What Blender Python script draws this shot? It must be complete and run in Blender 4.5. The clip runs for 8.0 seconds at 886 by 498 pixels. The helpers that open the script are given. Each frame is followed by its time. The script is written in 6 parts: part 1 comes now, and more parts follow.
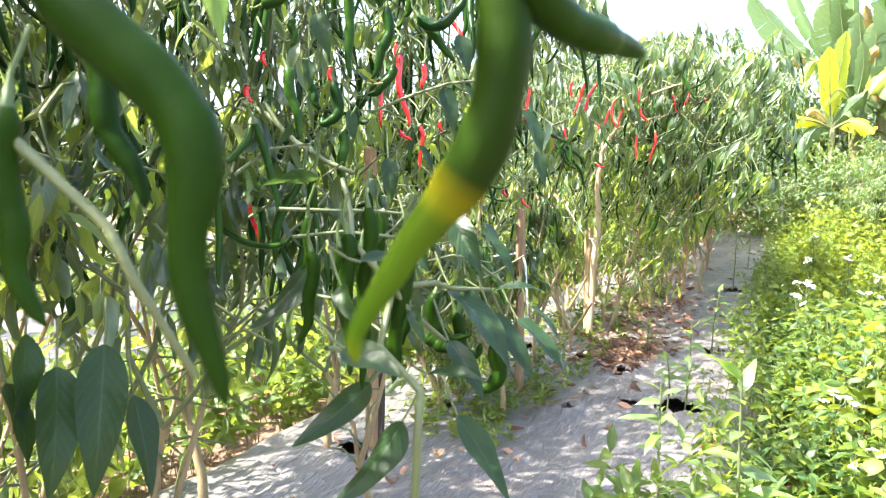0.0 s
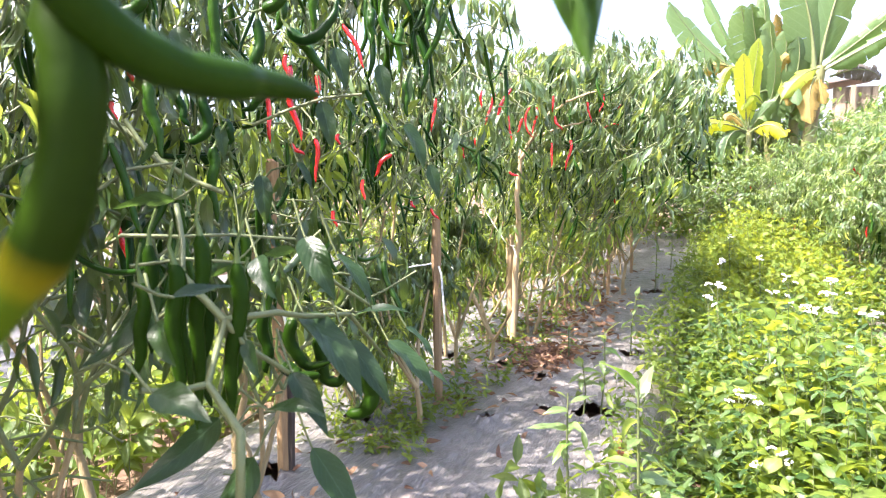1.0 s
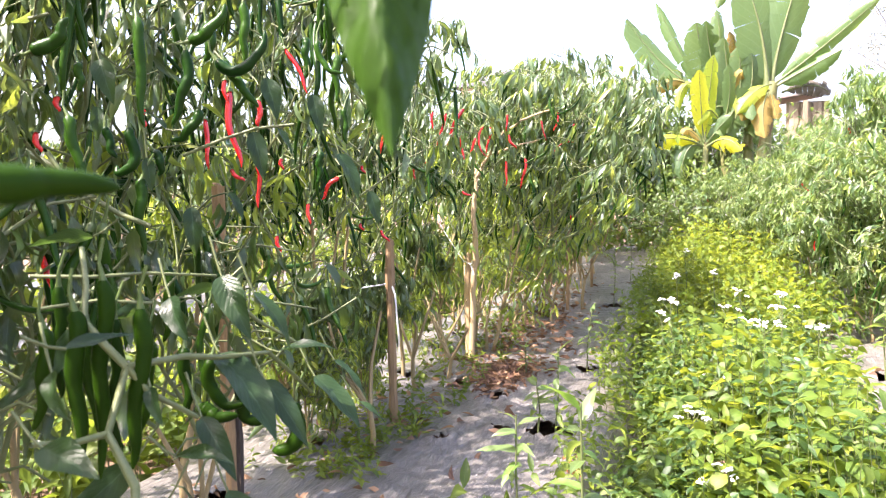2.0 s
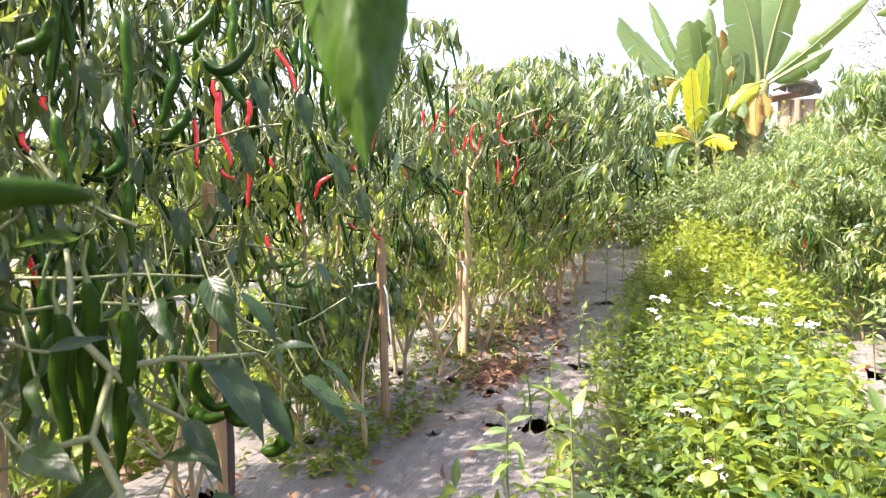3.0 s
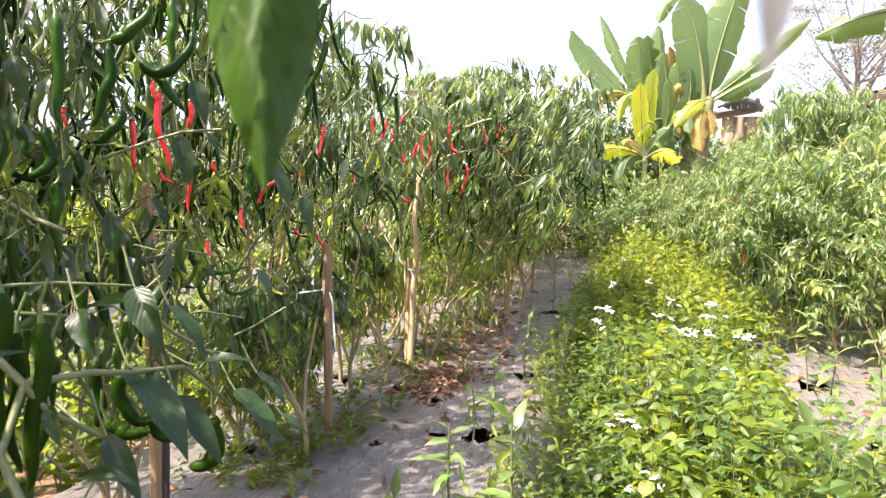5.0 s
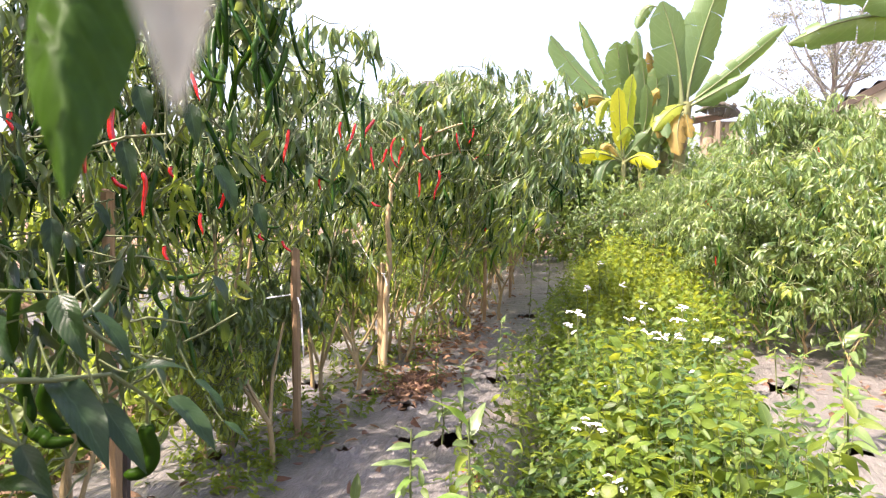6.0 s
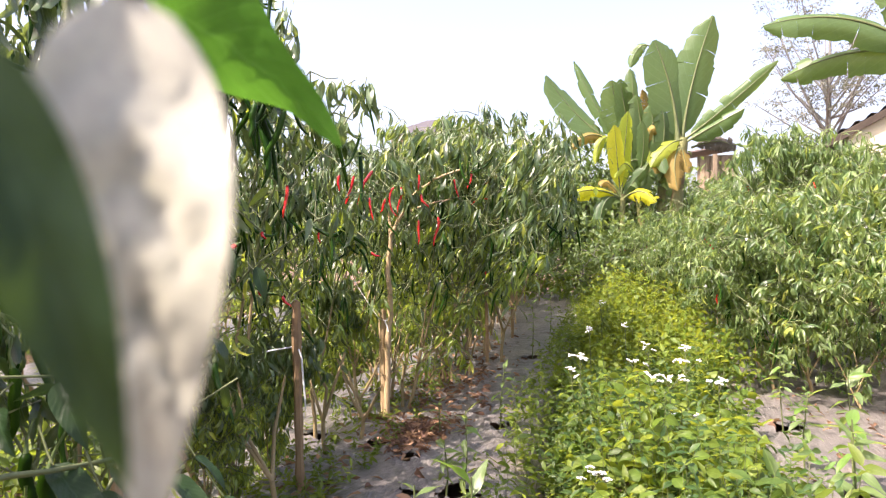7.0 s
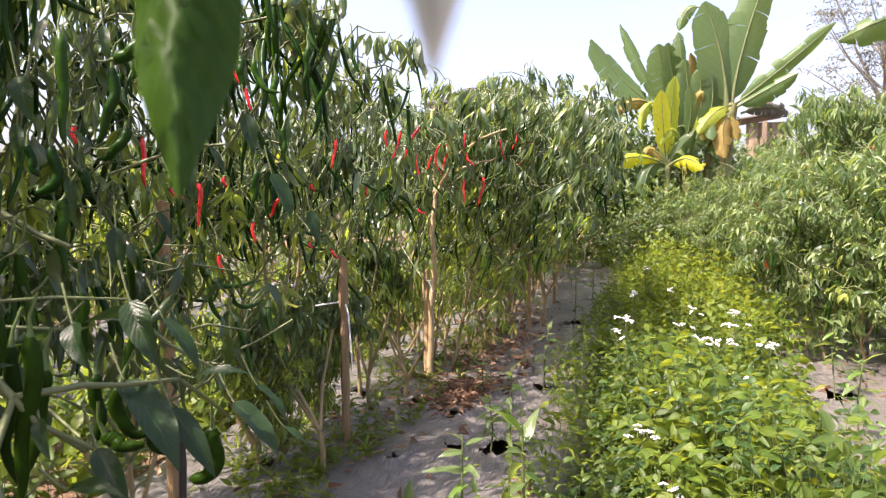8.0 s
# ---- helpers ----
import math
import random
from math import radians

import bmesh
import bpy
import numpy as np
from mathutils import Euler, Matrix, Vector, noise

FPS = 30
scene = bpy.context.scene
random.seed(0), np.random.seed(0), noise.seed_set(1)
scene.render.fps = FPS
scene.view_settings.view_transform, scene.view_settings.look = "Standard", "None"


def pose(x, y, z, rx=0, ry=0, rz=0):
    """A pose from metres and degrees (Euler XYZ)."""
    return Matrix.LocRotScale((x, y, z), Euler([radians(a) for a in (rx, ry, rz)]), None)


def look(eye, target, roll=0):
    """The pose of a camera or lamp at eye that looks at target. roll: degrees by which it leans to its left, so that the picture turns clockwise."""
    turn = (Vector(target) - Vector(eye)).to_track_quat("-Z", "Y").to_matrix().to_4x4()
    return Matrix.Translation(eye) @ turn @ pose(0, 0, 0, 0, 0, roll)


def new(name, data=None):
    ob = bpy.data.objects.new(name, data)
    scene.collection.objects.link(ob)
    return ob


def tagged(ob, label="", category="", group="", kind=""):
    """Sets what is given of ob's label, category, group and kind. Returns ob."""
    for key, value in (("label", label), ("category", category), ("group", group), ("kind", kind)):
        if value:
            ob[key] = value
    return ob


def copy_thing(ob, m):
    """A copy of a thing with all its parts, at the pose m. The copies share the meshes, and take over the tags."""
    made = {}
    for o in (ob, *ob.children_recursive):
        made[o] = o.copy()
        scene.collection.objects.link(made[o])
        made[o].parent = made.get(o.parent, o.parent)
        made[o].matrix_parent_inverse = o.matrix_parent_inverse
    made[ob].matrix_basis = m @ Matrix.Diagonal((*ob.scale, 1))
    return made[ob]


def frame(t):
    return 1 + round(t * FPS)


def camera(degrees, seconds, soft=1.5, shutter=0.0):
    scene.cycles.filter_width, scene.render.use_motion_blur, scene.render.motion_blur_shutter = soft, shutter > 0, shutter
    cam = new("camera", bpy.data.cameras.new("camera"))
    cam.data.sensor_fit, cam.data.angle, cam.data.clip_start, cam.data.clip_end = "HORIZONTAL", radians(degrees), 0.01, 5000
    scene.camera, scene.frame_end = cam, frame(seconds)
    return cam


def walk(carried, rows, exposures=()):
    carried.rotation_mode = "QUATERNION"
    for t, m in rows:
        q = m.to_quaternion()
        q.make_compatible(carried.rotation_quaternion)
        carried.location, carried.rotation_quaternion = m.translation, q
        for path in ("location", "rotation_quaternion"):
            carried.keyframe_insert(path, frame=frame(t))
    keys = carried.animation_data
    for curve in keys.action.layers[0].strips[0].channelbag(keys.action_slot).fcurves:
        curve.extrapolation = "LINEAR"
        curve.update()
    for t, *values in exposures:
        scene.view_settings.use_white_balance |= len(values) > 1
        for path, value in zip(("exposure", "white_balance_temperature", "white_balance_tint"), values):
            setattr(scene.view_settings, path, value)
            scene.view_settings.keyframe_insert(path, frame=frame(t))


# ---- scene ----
cam = camera(63.3, 8.0, soft=1.2)
cam.data.dof.use_dof = True
cam.data.dof.focus_distance = 1.9
cam.data.dof.aperture_fstop = 14.0
PATH = [
    (0, (0.011, -0.239, 0.795), (-0.857, 1.549, 0.578), 0.7),
    (0.5, (0.046, -0.208, 0.8), (-0.753, 1.613, 0.594), 0.3),
    (1, (0.079, -0.18, 0.81), (-0.636, 1.677, 0.61), -0.2),
    (1.5, (0.114, -0.167, 0.825), (-0.542, 1.715, 0.661), -0.3),
    (3, (0.132, -0.16, 0.837), (-0.482, 1.736, 0.666), -0.6),
    (3.5, (0.133, -0.158, 0.836), (-0.444, 1.749, 0.661), 0.2),
    (4, (0.133, -0.154, 0.837), (-0.399, 1.766, 0.67), 0.6),
    (4.5, (0.136, -0.152, 0.84), (-0.363, 1.779, 0.685), 0.7),
    (5.8, (0.183, -0.14, 0.849), (-0.277, 1.8, 0.696), 1.0),
    (6, (0.198, -0.137, 0.847), (-0.245, 1.808, 0.705), 0.8),
    (6.5, (0.209, -0.134, 0.859), (-0.234, 1.814, 0.755), 0.6),
    (7, (0.208, -0.146, 0.89), (-0.241, 1.802, 0.85), -0.5),
    (7.5, (0.234, -0.151, 0.89), (-0.199, 1.802, 0.888), -0.7),
    (8, (0.177, -0.14, 0.843), (-0.375, 1.778, 0.721), -0.1),
]
EXPOSURES = [(0, 2.93, 5940, 18), (1.0, 2.69, 6020, 25), (1.5, 2.60, 6120, 27), (3.0, 2.45, 6400, 28), (4.5, 2.26, 6480, 27.5), (6.0, 2.10, 6490, 28.5), (6.5, 2.02, 6530, 28.5), (7.0, 1.76, 6530, 28.5), (7.5, 1.81, 6530, 28.5), (8.0, 1.62, 6530, 28.5)]
walk(cam, [(t, look(eye, target, roll)) for t, eye, target, roll in PATH], EXPOSURES)

# ---- light ----
SUN_TO = Vector((-0.50, -0.46, 1.0)).normalized()
sky_world = bpy.data.worlds.new("sky")
scene.world = sky_world
sky_world.use_nodes = True
wn = sky_world.node_tree
sky = wn.nodes.new("ShaderNodeTexSky")
sky.sky_type = "NISHITA"
sky.sun_disc = False
sky.sun_elevation = math.asin(SUN_TO.z)
sky.sun_rotation = math.atan2(SUN_TO.x, SUN_TO.y)
sky.air_density, sky.dust_density, sky.ozone_density = 1.0, 5.0, 1.0
wn.nodes["Background"].inputs["Strength"].default_value = 0.15
haze = wn.nodes.new("ShaderNodeHueSaturation")
haze.inputs["Saturation"].default_value = 0.92
wn.links.new(sky.outputs["Color"], haze.inputs["Color"])
wn.links.new(haze.outputs["Color"], wn.nodes["Background"].inputs["Color"])
sun = new("sun", bpy.data.lights.new("sun", "SUN"))
sun.data.energy, sun.data.angle, sun.data.color = 4.7, radians(0.6), (1.0, 0.91, 0.76)
sun.matrix_world = look(SUN_TO * 50, (0, 0, 0))


# ---- materials ----
def nodes_of(name):
    m = bpy.data.materials.new(name)
    m.use_nodes = True
    t = m.node_tree
    return m, t, t.nodes["Principled BSDF"]


def link(t, a, b):
    t.links.new(a, b)


def add_node(t, kind, **values):
    n = t.nodes.new(kind)
    for k, v in values.items():
        n.inputs[k].default_value = v
    return n


def ramp(t, fac, stops):
    n = t.nodes.new("ShaderNodeValToRGB")
    e = n.color_ramp.elements
    while len(e) < len(stops):
        e.new(0.5)
    for el, (p, c) in zip(e, stops):
        el.position, el.color = p, (*c, 1)
    link(t, fac, n.inputs["Fac"])
    return n.outputs["Color"]


def mixed(t, fac, a, b, blend="MIX"):
    n = t.nodes.new("ShaderNodeMix")
    n.data_type, n.blend_type = "RGBA", blend
    for val, sock in ((fac, n.inputs[0]), (a, n.inputs[6]), (b, n.inputs[7])):
        if isinstance(val, (int, float)):
            sock.default_value = val
        elif isinstance(val, tuple):
            sock.default_value = (*val, 1)
        else:
            link(t, val, sock)
    return n.outputs[2]


def noise_of(t, scale, detail=4.0, stretch=None, coord="Object", rough=0.6):
    tc = t.nodes.new("ShaderNodeTexCoord")
    out = tc.outputs[coord]
    if stretch:
        mp = t.nodes.new("ShaderNodeMapping")
        mp.inputs["Scale"].default_value = stretch
        link(t, out, mp.inputs["Vector"])
        out = mp.outputs["Vector"]
    n = add_node(t, "ShaderNodeTexNoise", Scale=scale, Detail=detail, Roughness=rough)
    link(t, out, n.inputs["Vector"])
    return n.outputs["Fac"]


def bump(t, bsdf, height, strength, distance):
    b = add_node(t, "ShaderNodeBump", Strength=strength, Distance=distance)
    link(t, height, b.inputs["Height"])
    link(t, b.outputs["Normal"], bsdf.inputs["Normal"])


def maths(t, op, a, b=0.0):
    n = t.nodes.new("ShaderNodeMath")
    n.operation = op
    for v, s in ((a, n.inputs[0]), (b, n.inputs[1])):
        if isinstance(v, (int, float)):
            s.default_value = v
        else:
            link(t, v, s)
    return n.outputs[0]


def leaf_material(name, dark, light, glow, share=0.4, rough=0.36, by_object=False, veins=True, odd=None, spec=0.5):
    """Leaf: varied colour, lighter midrib and side veins, light coming through."""
    m, t, p = nodes_of(name)
    if by_object:
        rnd = t.nodes.new("ShaderNodeObjectInfo").outputs["Random"]
    else:
        rnd = t.nodes.new("ShaderNodeNewGeometry").outputs["Random Per Island"]
    stops = [(0.0, dark), (0.35, tuple(c * 1.35 for c in dark)), (0.78, light)] + ([(0.93, light), (0.97, odd)] if odd else [])
    col = ramp(t, rnd, stops)
    col = mixed(t, 0.5, col, ramp(t, noise_of(t, 38.0), [(0.3, (0.45, 0.45, 0.45)), (0.7, (1.0, 1.0, 0.95))]), "MULTIPLY")
    if veins:
        uv = t.nodes.new("ShaderNodeUVMap")
        sp = t.nodes.new("ShaderNodeSeparateXYZ")
        link(t, uv.outputs["UV"], sp.inputs[0])
        side = maths(t, "ABSOLUTE", maths(t, "SUBTRACT", sp.outputs[0], 0.5))
        rib = maths(t, "LESS_THAN", side, 0.022)
        wave = maths(t, "SINE", maths(t, "MULTIPLY", maths(t, "SUBTRACT", sp.outputs[1], maths(t, "MULTIPLY", side, 0.55)), 62.0))
        vein = maths(t, "GREATER_THAN", wave, 0.93)
        lines = maths(t, "MAXIMUM", rib, maths(t, "MULTIPLY", vein, 0.45))
        col = mixed(t, maths(t, "MULTIPLY", lines, 0.34), col, tuple(min(1, c * 2.0 + 0.03) for c in light))
        bump(t, p, maths(t, "ADD", maths(t, "MULTIPLY", wave, 0.4), noise_of(t, 45.0)), 0.16, 0.002)
    link(t, col, p.inputs["Base Color"])
    p.inputs["Roughness"].default_value = rough
    p.inputs["Specular IOR Level"].default_value = spec
    tr = t.nodes.new("ShaderNodeBsdfTranslucent")
    link(t, mixed(t, 0.75, col, glow), tr.inputs["Color"])
    mx = add_node(t, "ShaderNodeMixShader", Fac=share)
    link(t, p.outputs[0], mx.inputs[1])
    link(t, tr.outputs[0], mx.inputs[2])
    link(t, mx.outputs[0], t.nodes["Material Output"].inputs["Surface"])
    return m


def surface_material(name, a, b, scale, rough=0.7, stretch=None, fine=90.0, depth=0.003, strength=0.6, spots=None, by_object=0.0, spec=0.5, metal=0.0):
    """Two-scale colour variation with fine relief; spots: third colour in patches."""
    m, t, p = nodes_of(name)
    col = mixed(t, noise_of(t, scale, 5.0, stretch), a, b)
    big = noise_of(t, scale * 0.13, 3.0)
    col = mixed(t, 0.45, col, ramp(t, big, [(0.3, (0.55, 0.55, 0.55)), (0.7, (1.1, 1.1, 1.1))]), "MULTIPLY")
    if spots:
        col = mixed(t, ramp(t, noise_of(t, scale * 0.35, 6.0, None, "Object", 0.7), [(0.56, (0, 0, 0)), (0.66, (1, 1, 1))]), col, spots)
    if by_object:
        rnd = t.nodes.new("ShaderNodeObjectInfo").outputs["Random"]
        col = mixed(t, by_object, col, ramp(t, rnd, [(0.0, (0.45, 0.45, 0.45)), (1.0, (1.2, 1.2, 1.2))]), "MULTIPLY")
    link(t, col, p.inputs["Base Color"])
    p.inputs["Roughness"].default_value = rough
    p.inputs["Specular IOR Level"].default_value = spec
    p.inputs["Metallic"].default_value = metal
    bump(t, p, noise_of(t, fine, 5.0, stretch), strength, depth)
    return m


def fruit_material(name, a, b, tip=None, gloss=0.22, rough=0.34):
    """Glossy pepper skin; tip: colour towards the thin end."""
    m, t, p = nodes_of(name)
    rnd = t.nodes.new("ShaderNodeObjectInfo").outputs["Random"]
    isl = t.nodes.new("ShaderNodeNewGeometry").outputs["Random Per Island"]
    col = mixed(t, maths(t, "FRACT", maths(t, "ADD", rnd, isl)), a, b)
    col = mixed(t, 0.4, col, ramp(t, noise_of(t, 60.0, 4.0), [(0.3, (0.5, 0.5, 0.5)), (0.7, (1.15, 1.15, 1.0))]), "MULTIPLY")
    if tip:
        uv = t.nodes.new("ShaderNodeUVMap")
        sp = t.nodes.new("ShaderNodeSeparateXYZ")
        link(t, uv.outputs["UV"], sp.inputs[0])
        col = mixed(t, ramp(t, sp.outputs[1], [(0.37, (0, 0, 0)), (0.46, (1, 1, 1))]), col, ramp(t, sp.outputs[1], [(0.41, tip), (0.50, (tip[0] * 0.26, tip[1] * 0.52, tip[2])), (0.85, (tip[0] * 0.24, tip[1] * 0.56, tip[2])), (0.97, (tip[0] * 0.5, tip[1] * 0.8, tip[2]))]))
    link(t, col, p.inputs["Base Color"])
    p.inputs["Roughness"].default_value = rough
    p.inputs["Specular IOR Level"].default_value = gloss
    bump(t, p, noise_of(t, 120.0, 3.0), 0.25, 0.002)
    return m


M_LEAF = leaf_material("chili_leaf", (0.016, 0.040, 0.012), (0.118, 0.178, 0.084), (0.40, 0.52, 0.075), 0.29, 0.32, odd=(0.24, 0.27, 0.04), spec=0.55)
# darker leaf copy, the shade on near leaves is in its colour
M_LEAF_SHADED = leaf_material("chili_leaf_near", (0.008, 0.021, 0.008), (0.021, 0.046, 0.014), (0.16, 0.30, 0.04), 0.24, 0.36, by_object=True, spec=0.22)
# base colour lowered for a leaf that hangs mostly in shade
M_LEAF_MID = leaf_material("chili_leaf_mottled", (0.018, 0.046, 0.004), (0.024, 0.058, 0.006), (0.12, 0.27, 0.012), 0.25, 0.42, by_object=True, spec=0.12)
# pale base colour holds the sun glint of one near leaf
M_LEAF_GLINT = leaf_material("chili_leaf_waxy", (0.34, 0.345, 0.27), (0.36, 0.365, 0.29), (0.10, 0.17, 0.04), 0.10, 0.42, by_object=True, veins=False, spec=0.6)
M_LEAF_INNER = leaf_material("chili_leaf_young", (0.042, 0.082, 0.020), (0.185, 0.255, 0.062), (0.62, 0.74, 0.065), 0.48, 0.32, odd=(0.36, 0.36, 0.05))
# foliage of the near plants, leaf colour lowered to stand for shade
M_LEAF_NEAR_SHADED = leaf_material("chili_leaf_close", (0.009, 0.025, 0.010), (0.032, 0.062, 0.022), (0.26, 0.38, 0.04), 0.28, 0.34)
M_LEAF_FRESH = leaf_material("chili_leaf_fresh", (0.04, 0.115, 0.014), (0.05, 0.135, 0.016), (0.16, 0.44, 0.03), 0.4, by_object=True)
M_LEAF_LIME = leaf_material("chili_leaf_lime", (0.08, 0.16, 0.03), (0.13, 0.23, 0.04), (0.36, 0.55, 0.06), 0.42)
M_LEAF_R = leaf_material("bush_leaf", (0.024, 0.056, 0.020), (0.170, 0.250, 0.084), (0.46, 0.60, 0.11), 0.36, 0.38, odd=(0.30, 0.34, 0.06), spec=0.42)
M_LEAF_LUSH = leaf_material("lush_leaf", (0.030, 0.068, 0.022), (0.165, 0.235, 0.080), (0.48, 0.60, 0.08), 0.36, 0.36, odd=(0.34, 0.38, 0.07), spec=0.5)
M_WEED = leaf_material("weed_leaf", (0.038, 0.076, 0.012), (0.106, 0.153, 0.020), (0.34, 0.44, 0.036), 0.40, 0.46, odd=(0.23, 0.29, 0.03), spec=0.32)
M_WEED_DEEP = leaf_material("weed_leaf_deep", (0.022, 0.056, 0.014), (0.058, 0.110, 0.024), (0.24, 0.36, 0.035), 0.36, 0.44, spec=0.34)
M_WEED_LIME = leaf_material("weed_leaf_lime", (0.062, 0.112, 0.012), (0.130, 0.184, 0.022), (0.46, 0.53, 0.035), 0.42, 0.48, spec=0.3)
M_WEED_DARK = leaf_material("creeper_leaf", (0.05, 0.12, 0.02), (0.12, 0.22, 0.04), (0.3, 0.5, 0.06), 0.35, 0.5)
M_BANANA = leaf_material("banana_leaf", (0.065, 0.12, 0.045), (0.10, 0.165, 0.06), (0.32, 0.45, 0.06), 0.4, 0.4, by_object=True)
M_BANANA_Y = leaf_material("banana_leaf_yellow", (0.38, 0.38, 0.025), (0.45, 0.44, 0.035), (0.74, 0.75, 0.03), 0.5, 0.45, by_object=True)
M_BANANA_Y2 = leaf_material("banana_leaf_lime", (0.22, 0.28, 0.03), (0.28, 0.34, 0.04), (0.62, 0.70, 0.04), 0.5, 0.45, by_object=True)
M_BANANA_DRY = leaf_material("banana_leaf_dry", (0.21, 0.145, 0.038), (0.36, 0.265, 0.055), (0.50, 0.37, 0.06), 0.35, 0.7, by_object=True)
M_BANANA_DARK = leaf_material("banana_leaf_dead", (0.05, 0.045, 0.04), (0.09, 0.08, 0.06), (0.12, 0.1, 0.06), 0.2, 0.7, by_object=True)
M_SHRUB = leaf_material("shrub_leaf", (0.04, 0.08, 0.025), (0.125, 0.185, 0.055), (0.34, 0.46, 0.07), 0.3, 0.5, veins=False)
M_TREE = leaf_material("far_tree_leaf", (0.085, 0.105, 0.078), (0.19, 0.195, 0.135), (0.26, 0.26, 0.16), 0.35, 0.7, veins=False)
M_STEM = surface_material("green_stem", (0.065, 0.090, 0.027), (0.145, 0.170, 0.058), 40.0, 0.55)
M_TRUNK = surface_material("woody_stem", (0.21, 0.155, 0.07), (0.37, 0.285, 0.135), 45.0, 0.8, (6, 6, 1))
M_GREEN = fruit_material("green_pepper", (0.005, 0.028, 0.002), (0.02, 0.06, 0.004), None, 0.13, 0.36)
# darker skin for the near peppers, their shade is in the colour
M_GREEN_SHADED = fruit_material("green_pepper_close", (0.006, 0.020, 0.001), (0.014, 0.038, 0.002), None, 0.05, 0.40)
# the turning pepper's green end is darkened for shade
M_TURNING = fruit_material("turning_pepper", (0.010, 0.024, 0.001), (0.012, 0.028, 0.0015), (0.20, 0.18, 0.003), 0.05, 0.42)
M_RED = fruit_material("red_pepper", (0.46, 0.012, 0.012), (0.66, 0.03, 0.022), None, 0.6, 0.2)
M_STALK = surface_material("pepper_stalk", (0.045, 0.085, 0.014), (0.09, 0.14, 0.028), 60.0, 0.5)
M_SOIL = surface_material("soil", (0.10, 0.06, 0.035), (0.22, 0.14, 0.085), 9.0, 0.95, fine=55.0, depth=0.02, strength=0.9)
M_WOOD = surface_material("stake_wood", (0.16, 0.095, 0.045), (0.44, 0.29, 0.14), 22.0, 0.8, (7, 7, 0.7), 60.0, 0.004, by_object=0.4)
# paler copy of stake_wood, with the sun on it put into its colour
M_SUNWOOD = surface_material("pale_stake_wood", (0.28, 0.20, 0.10), (0.52, 0.39, 0.21), 22.0, 0.8, (7, 7, 0.7), 60.0, 0.004)
M_DARKWOOD = surface_material("rotten_wood", (0.03, 0.022, 0.018), (0.09, 0.07, 0.05), 30.0, 0.9, (5, 5, 0.7))
M_TIE = surface_material("plastic_tie", (0.75, 0.75, 0.72), (0.85, 0.85, 0.82), 40.0, 0.4)
M_LITTER = leaf_material("dry_leaf", (0.085, 0.042, 0.024), (0.36, 0.215, 0.115), (0.4, 0.25, 0.12), 0.2, 0.8, veins=False)
M_RUST = leaf_material("rusty_leaf", (0.22, 0.07, 0.03), (0.40, 0.15, 0.06), (0.4, 0.15, 0.06), 0.2, 0.8, veins=False)
M_PETAL = surface_material("white_flower", (0.62, 0.62, 0.64), (0.78, 0.78, 0.76), 80.0, 0.8)
M_PLASTER = surface_material("cream_plaster", (0.55, 0.50, 0.36), (0.70, 0.65, 0.48), 3.0, 0.9, spots=(0.42, 0.36, 0.28))
M_ROOF = surface_material("roof_sheet", (0.09, 0.08, 0.072), (0.17, 0.15, 0.135), 5.0, 0.7, spots=(0.14, 0.08, 0.06))
M_TILE = surface_material("far_roof", (0.05, 0.045, 0.05), (0.08, 0.075, 0.08), 4.0, 0.8)
M_BAMBOO = surface_material("old_bamboo", (0.19, 0.145, 0.09), (0.35, 0.27, 0.175), 12.0, 0.75, (4, 4, 0.5), by_object=0.5)
M_PALEBARK = surface_material("pale_bark", (0.135, 0.142, 0.13), (0.22, 0.228, 0.205), 8.0, 0.9, (3, 3, 0.5))
M_BARK = surface_material("bark", (0.085, 0.08, 0.075), (0.17, 0.155, 0.14), 14.0, 0.9, (3, 3, 0.5))
M_SHEATH = surface_material("banana_stem", (0.10, 0.12, 0.035), (0.22, 0.22, 0.08), 9.0, 0.6, (5, 5, 0.6), spots=(0.12, 0.07, 0.03))


def mulch_material():
    m, t, p = nodes_of("silver_plastic_mulch")
    crease = noise_of(t, 7.0, 5.0, (3.0, 0.8, 1.0))
    col = mixed(t, crease, (0.082, 0.078, 0.071), (0.158, 0.150, 0.136))
    dirt = noise_of(t, 2.6, 7.0, None, "Object", 0.72)
    col = mixed(t, ramp(t, dirt, [(0.54, (0, 0, 0)), (0.74, (0.6, 0.6, 0.6))]), col, (0.20, 0.155, 0.115))
    grit = noise_of(t, 55.0, 6.0, None, "Object", 0.75)
    col = mixed(t, ramp(t, grit, [(0.6, (0, 0, 0)), (0.72, (0.6, 0.6, 0.6))]), col, (0.12, 0.09, 0.065))
    link(t, col, p.inputs["Base Color"])
    p.inputs["Roughness"].default_value = 0.34
    bump(t, p, maths(t, "ADD", maths(t, "MULTIPLY", crease, 1.9), maths(t, "MULTIPLY", noise_of(t, 30.0, 4.0, (4.0, 1.0, 1.0)), 0.5)), 0.7, 0.02)
    return m


M_MULCH = mulch_material()


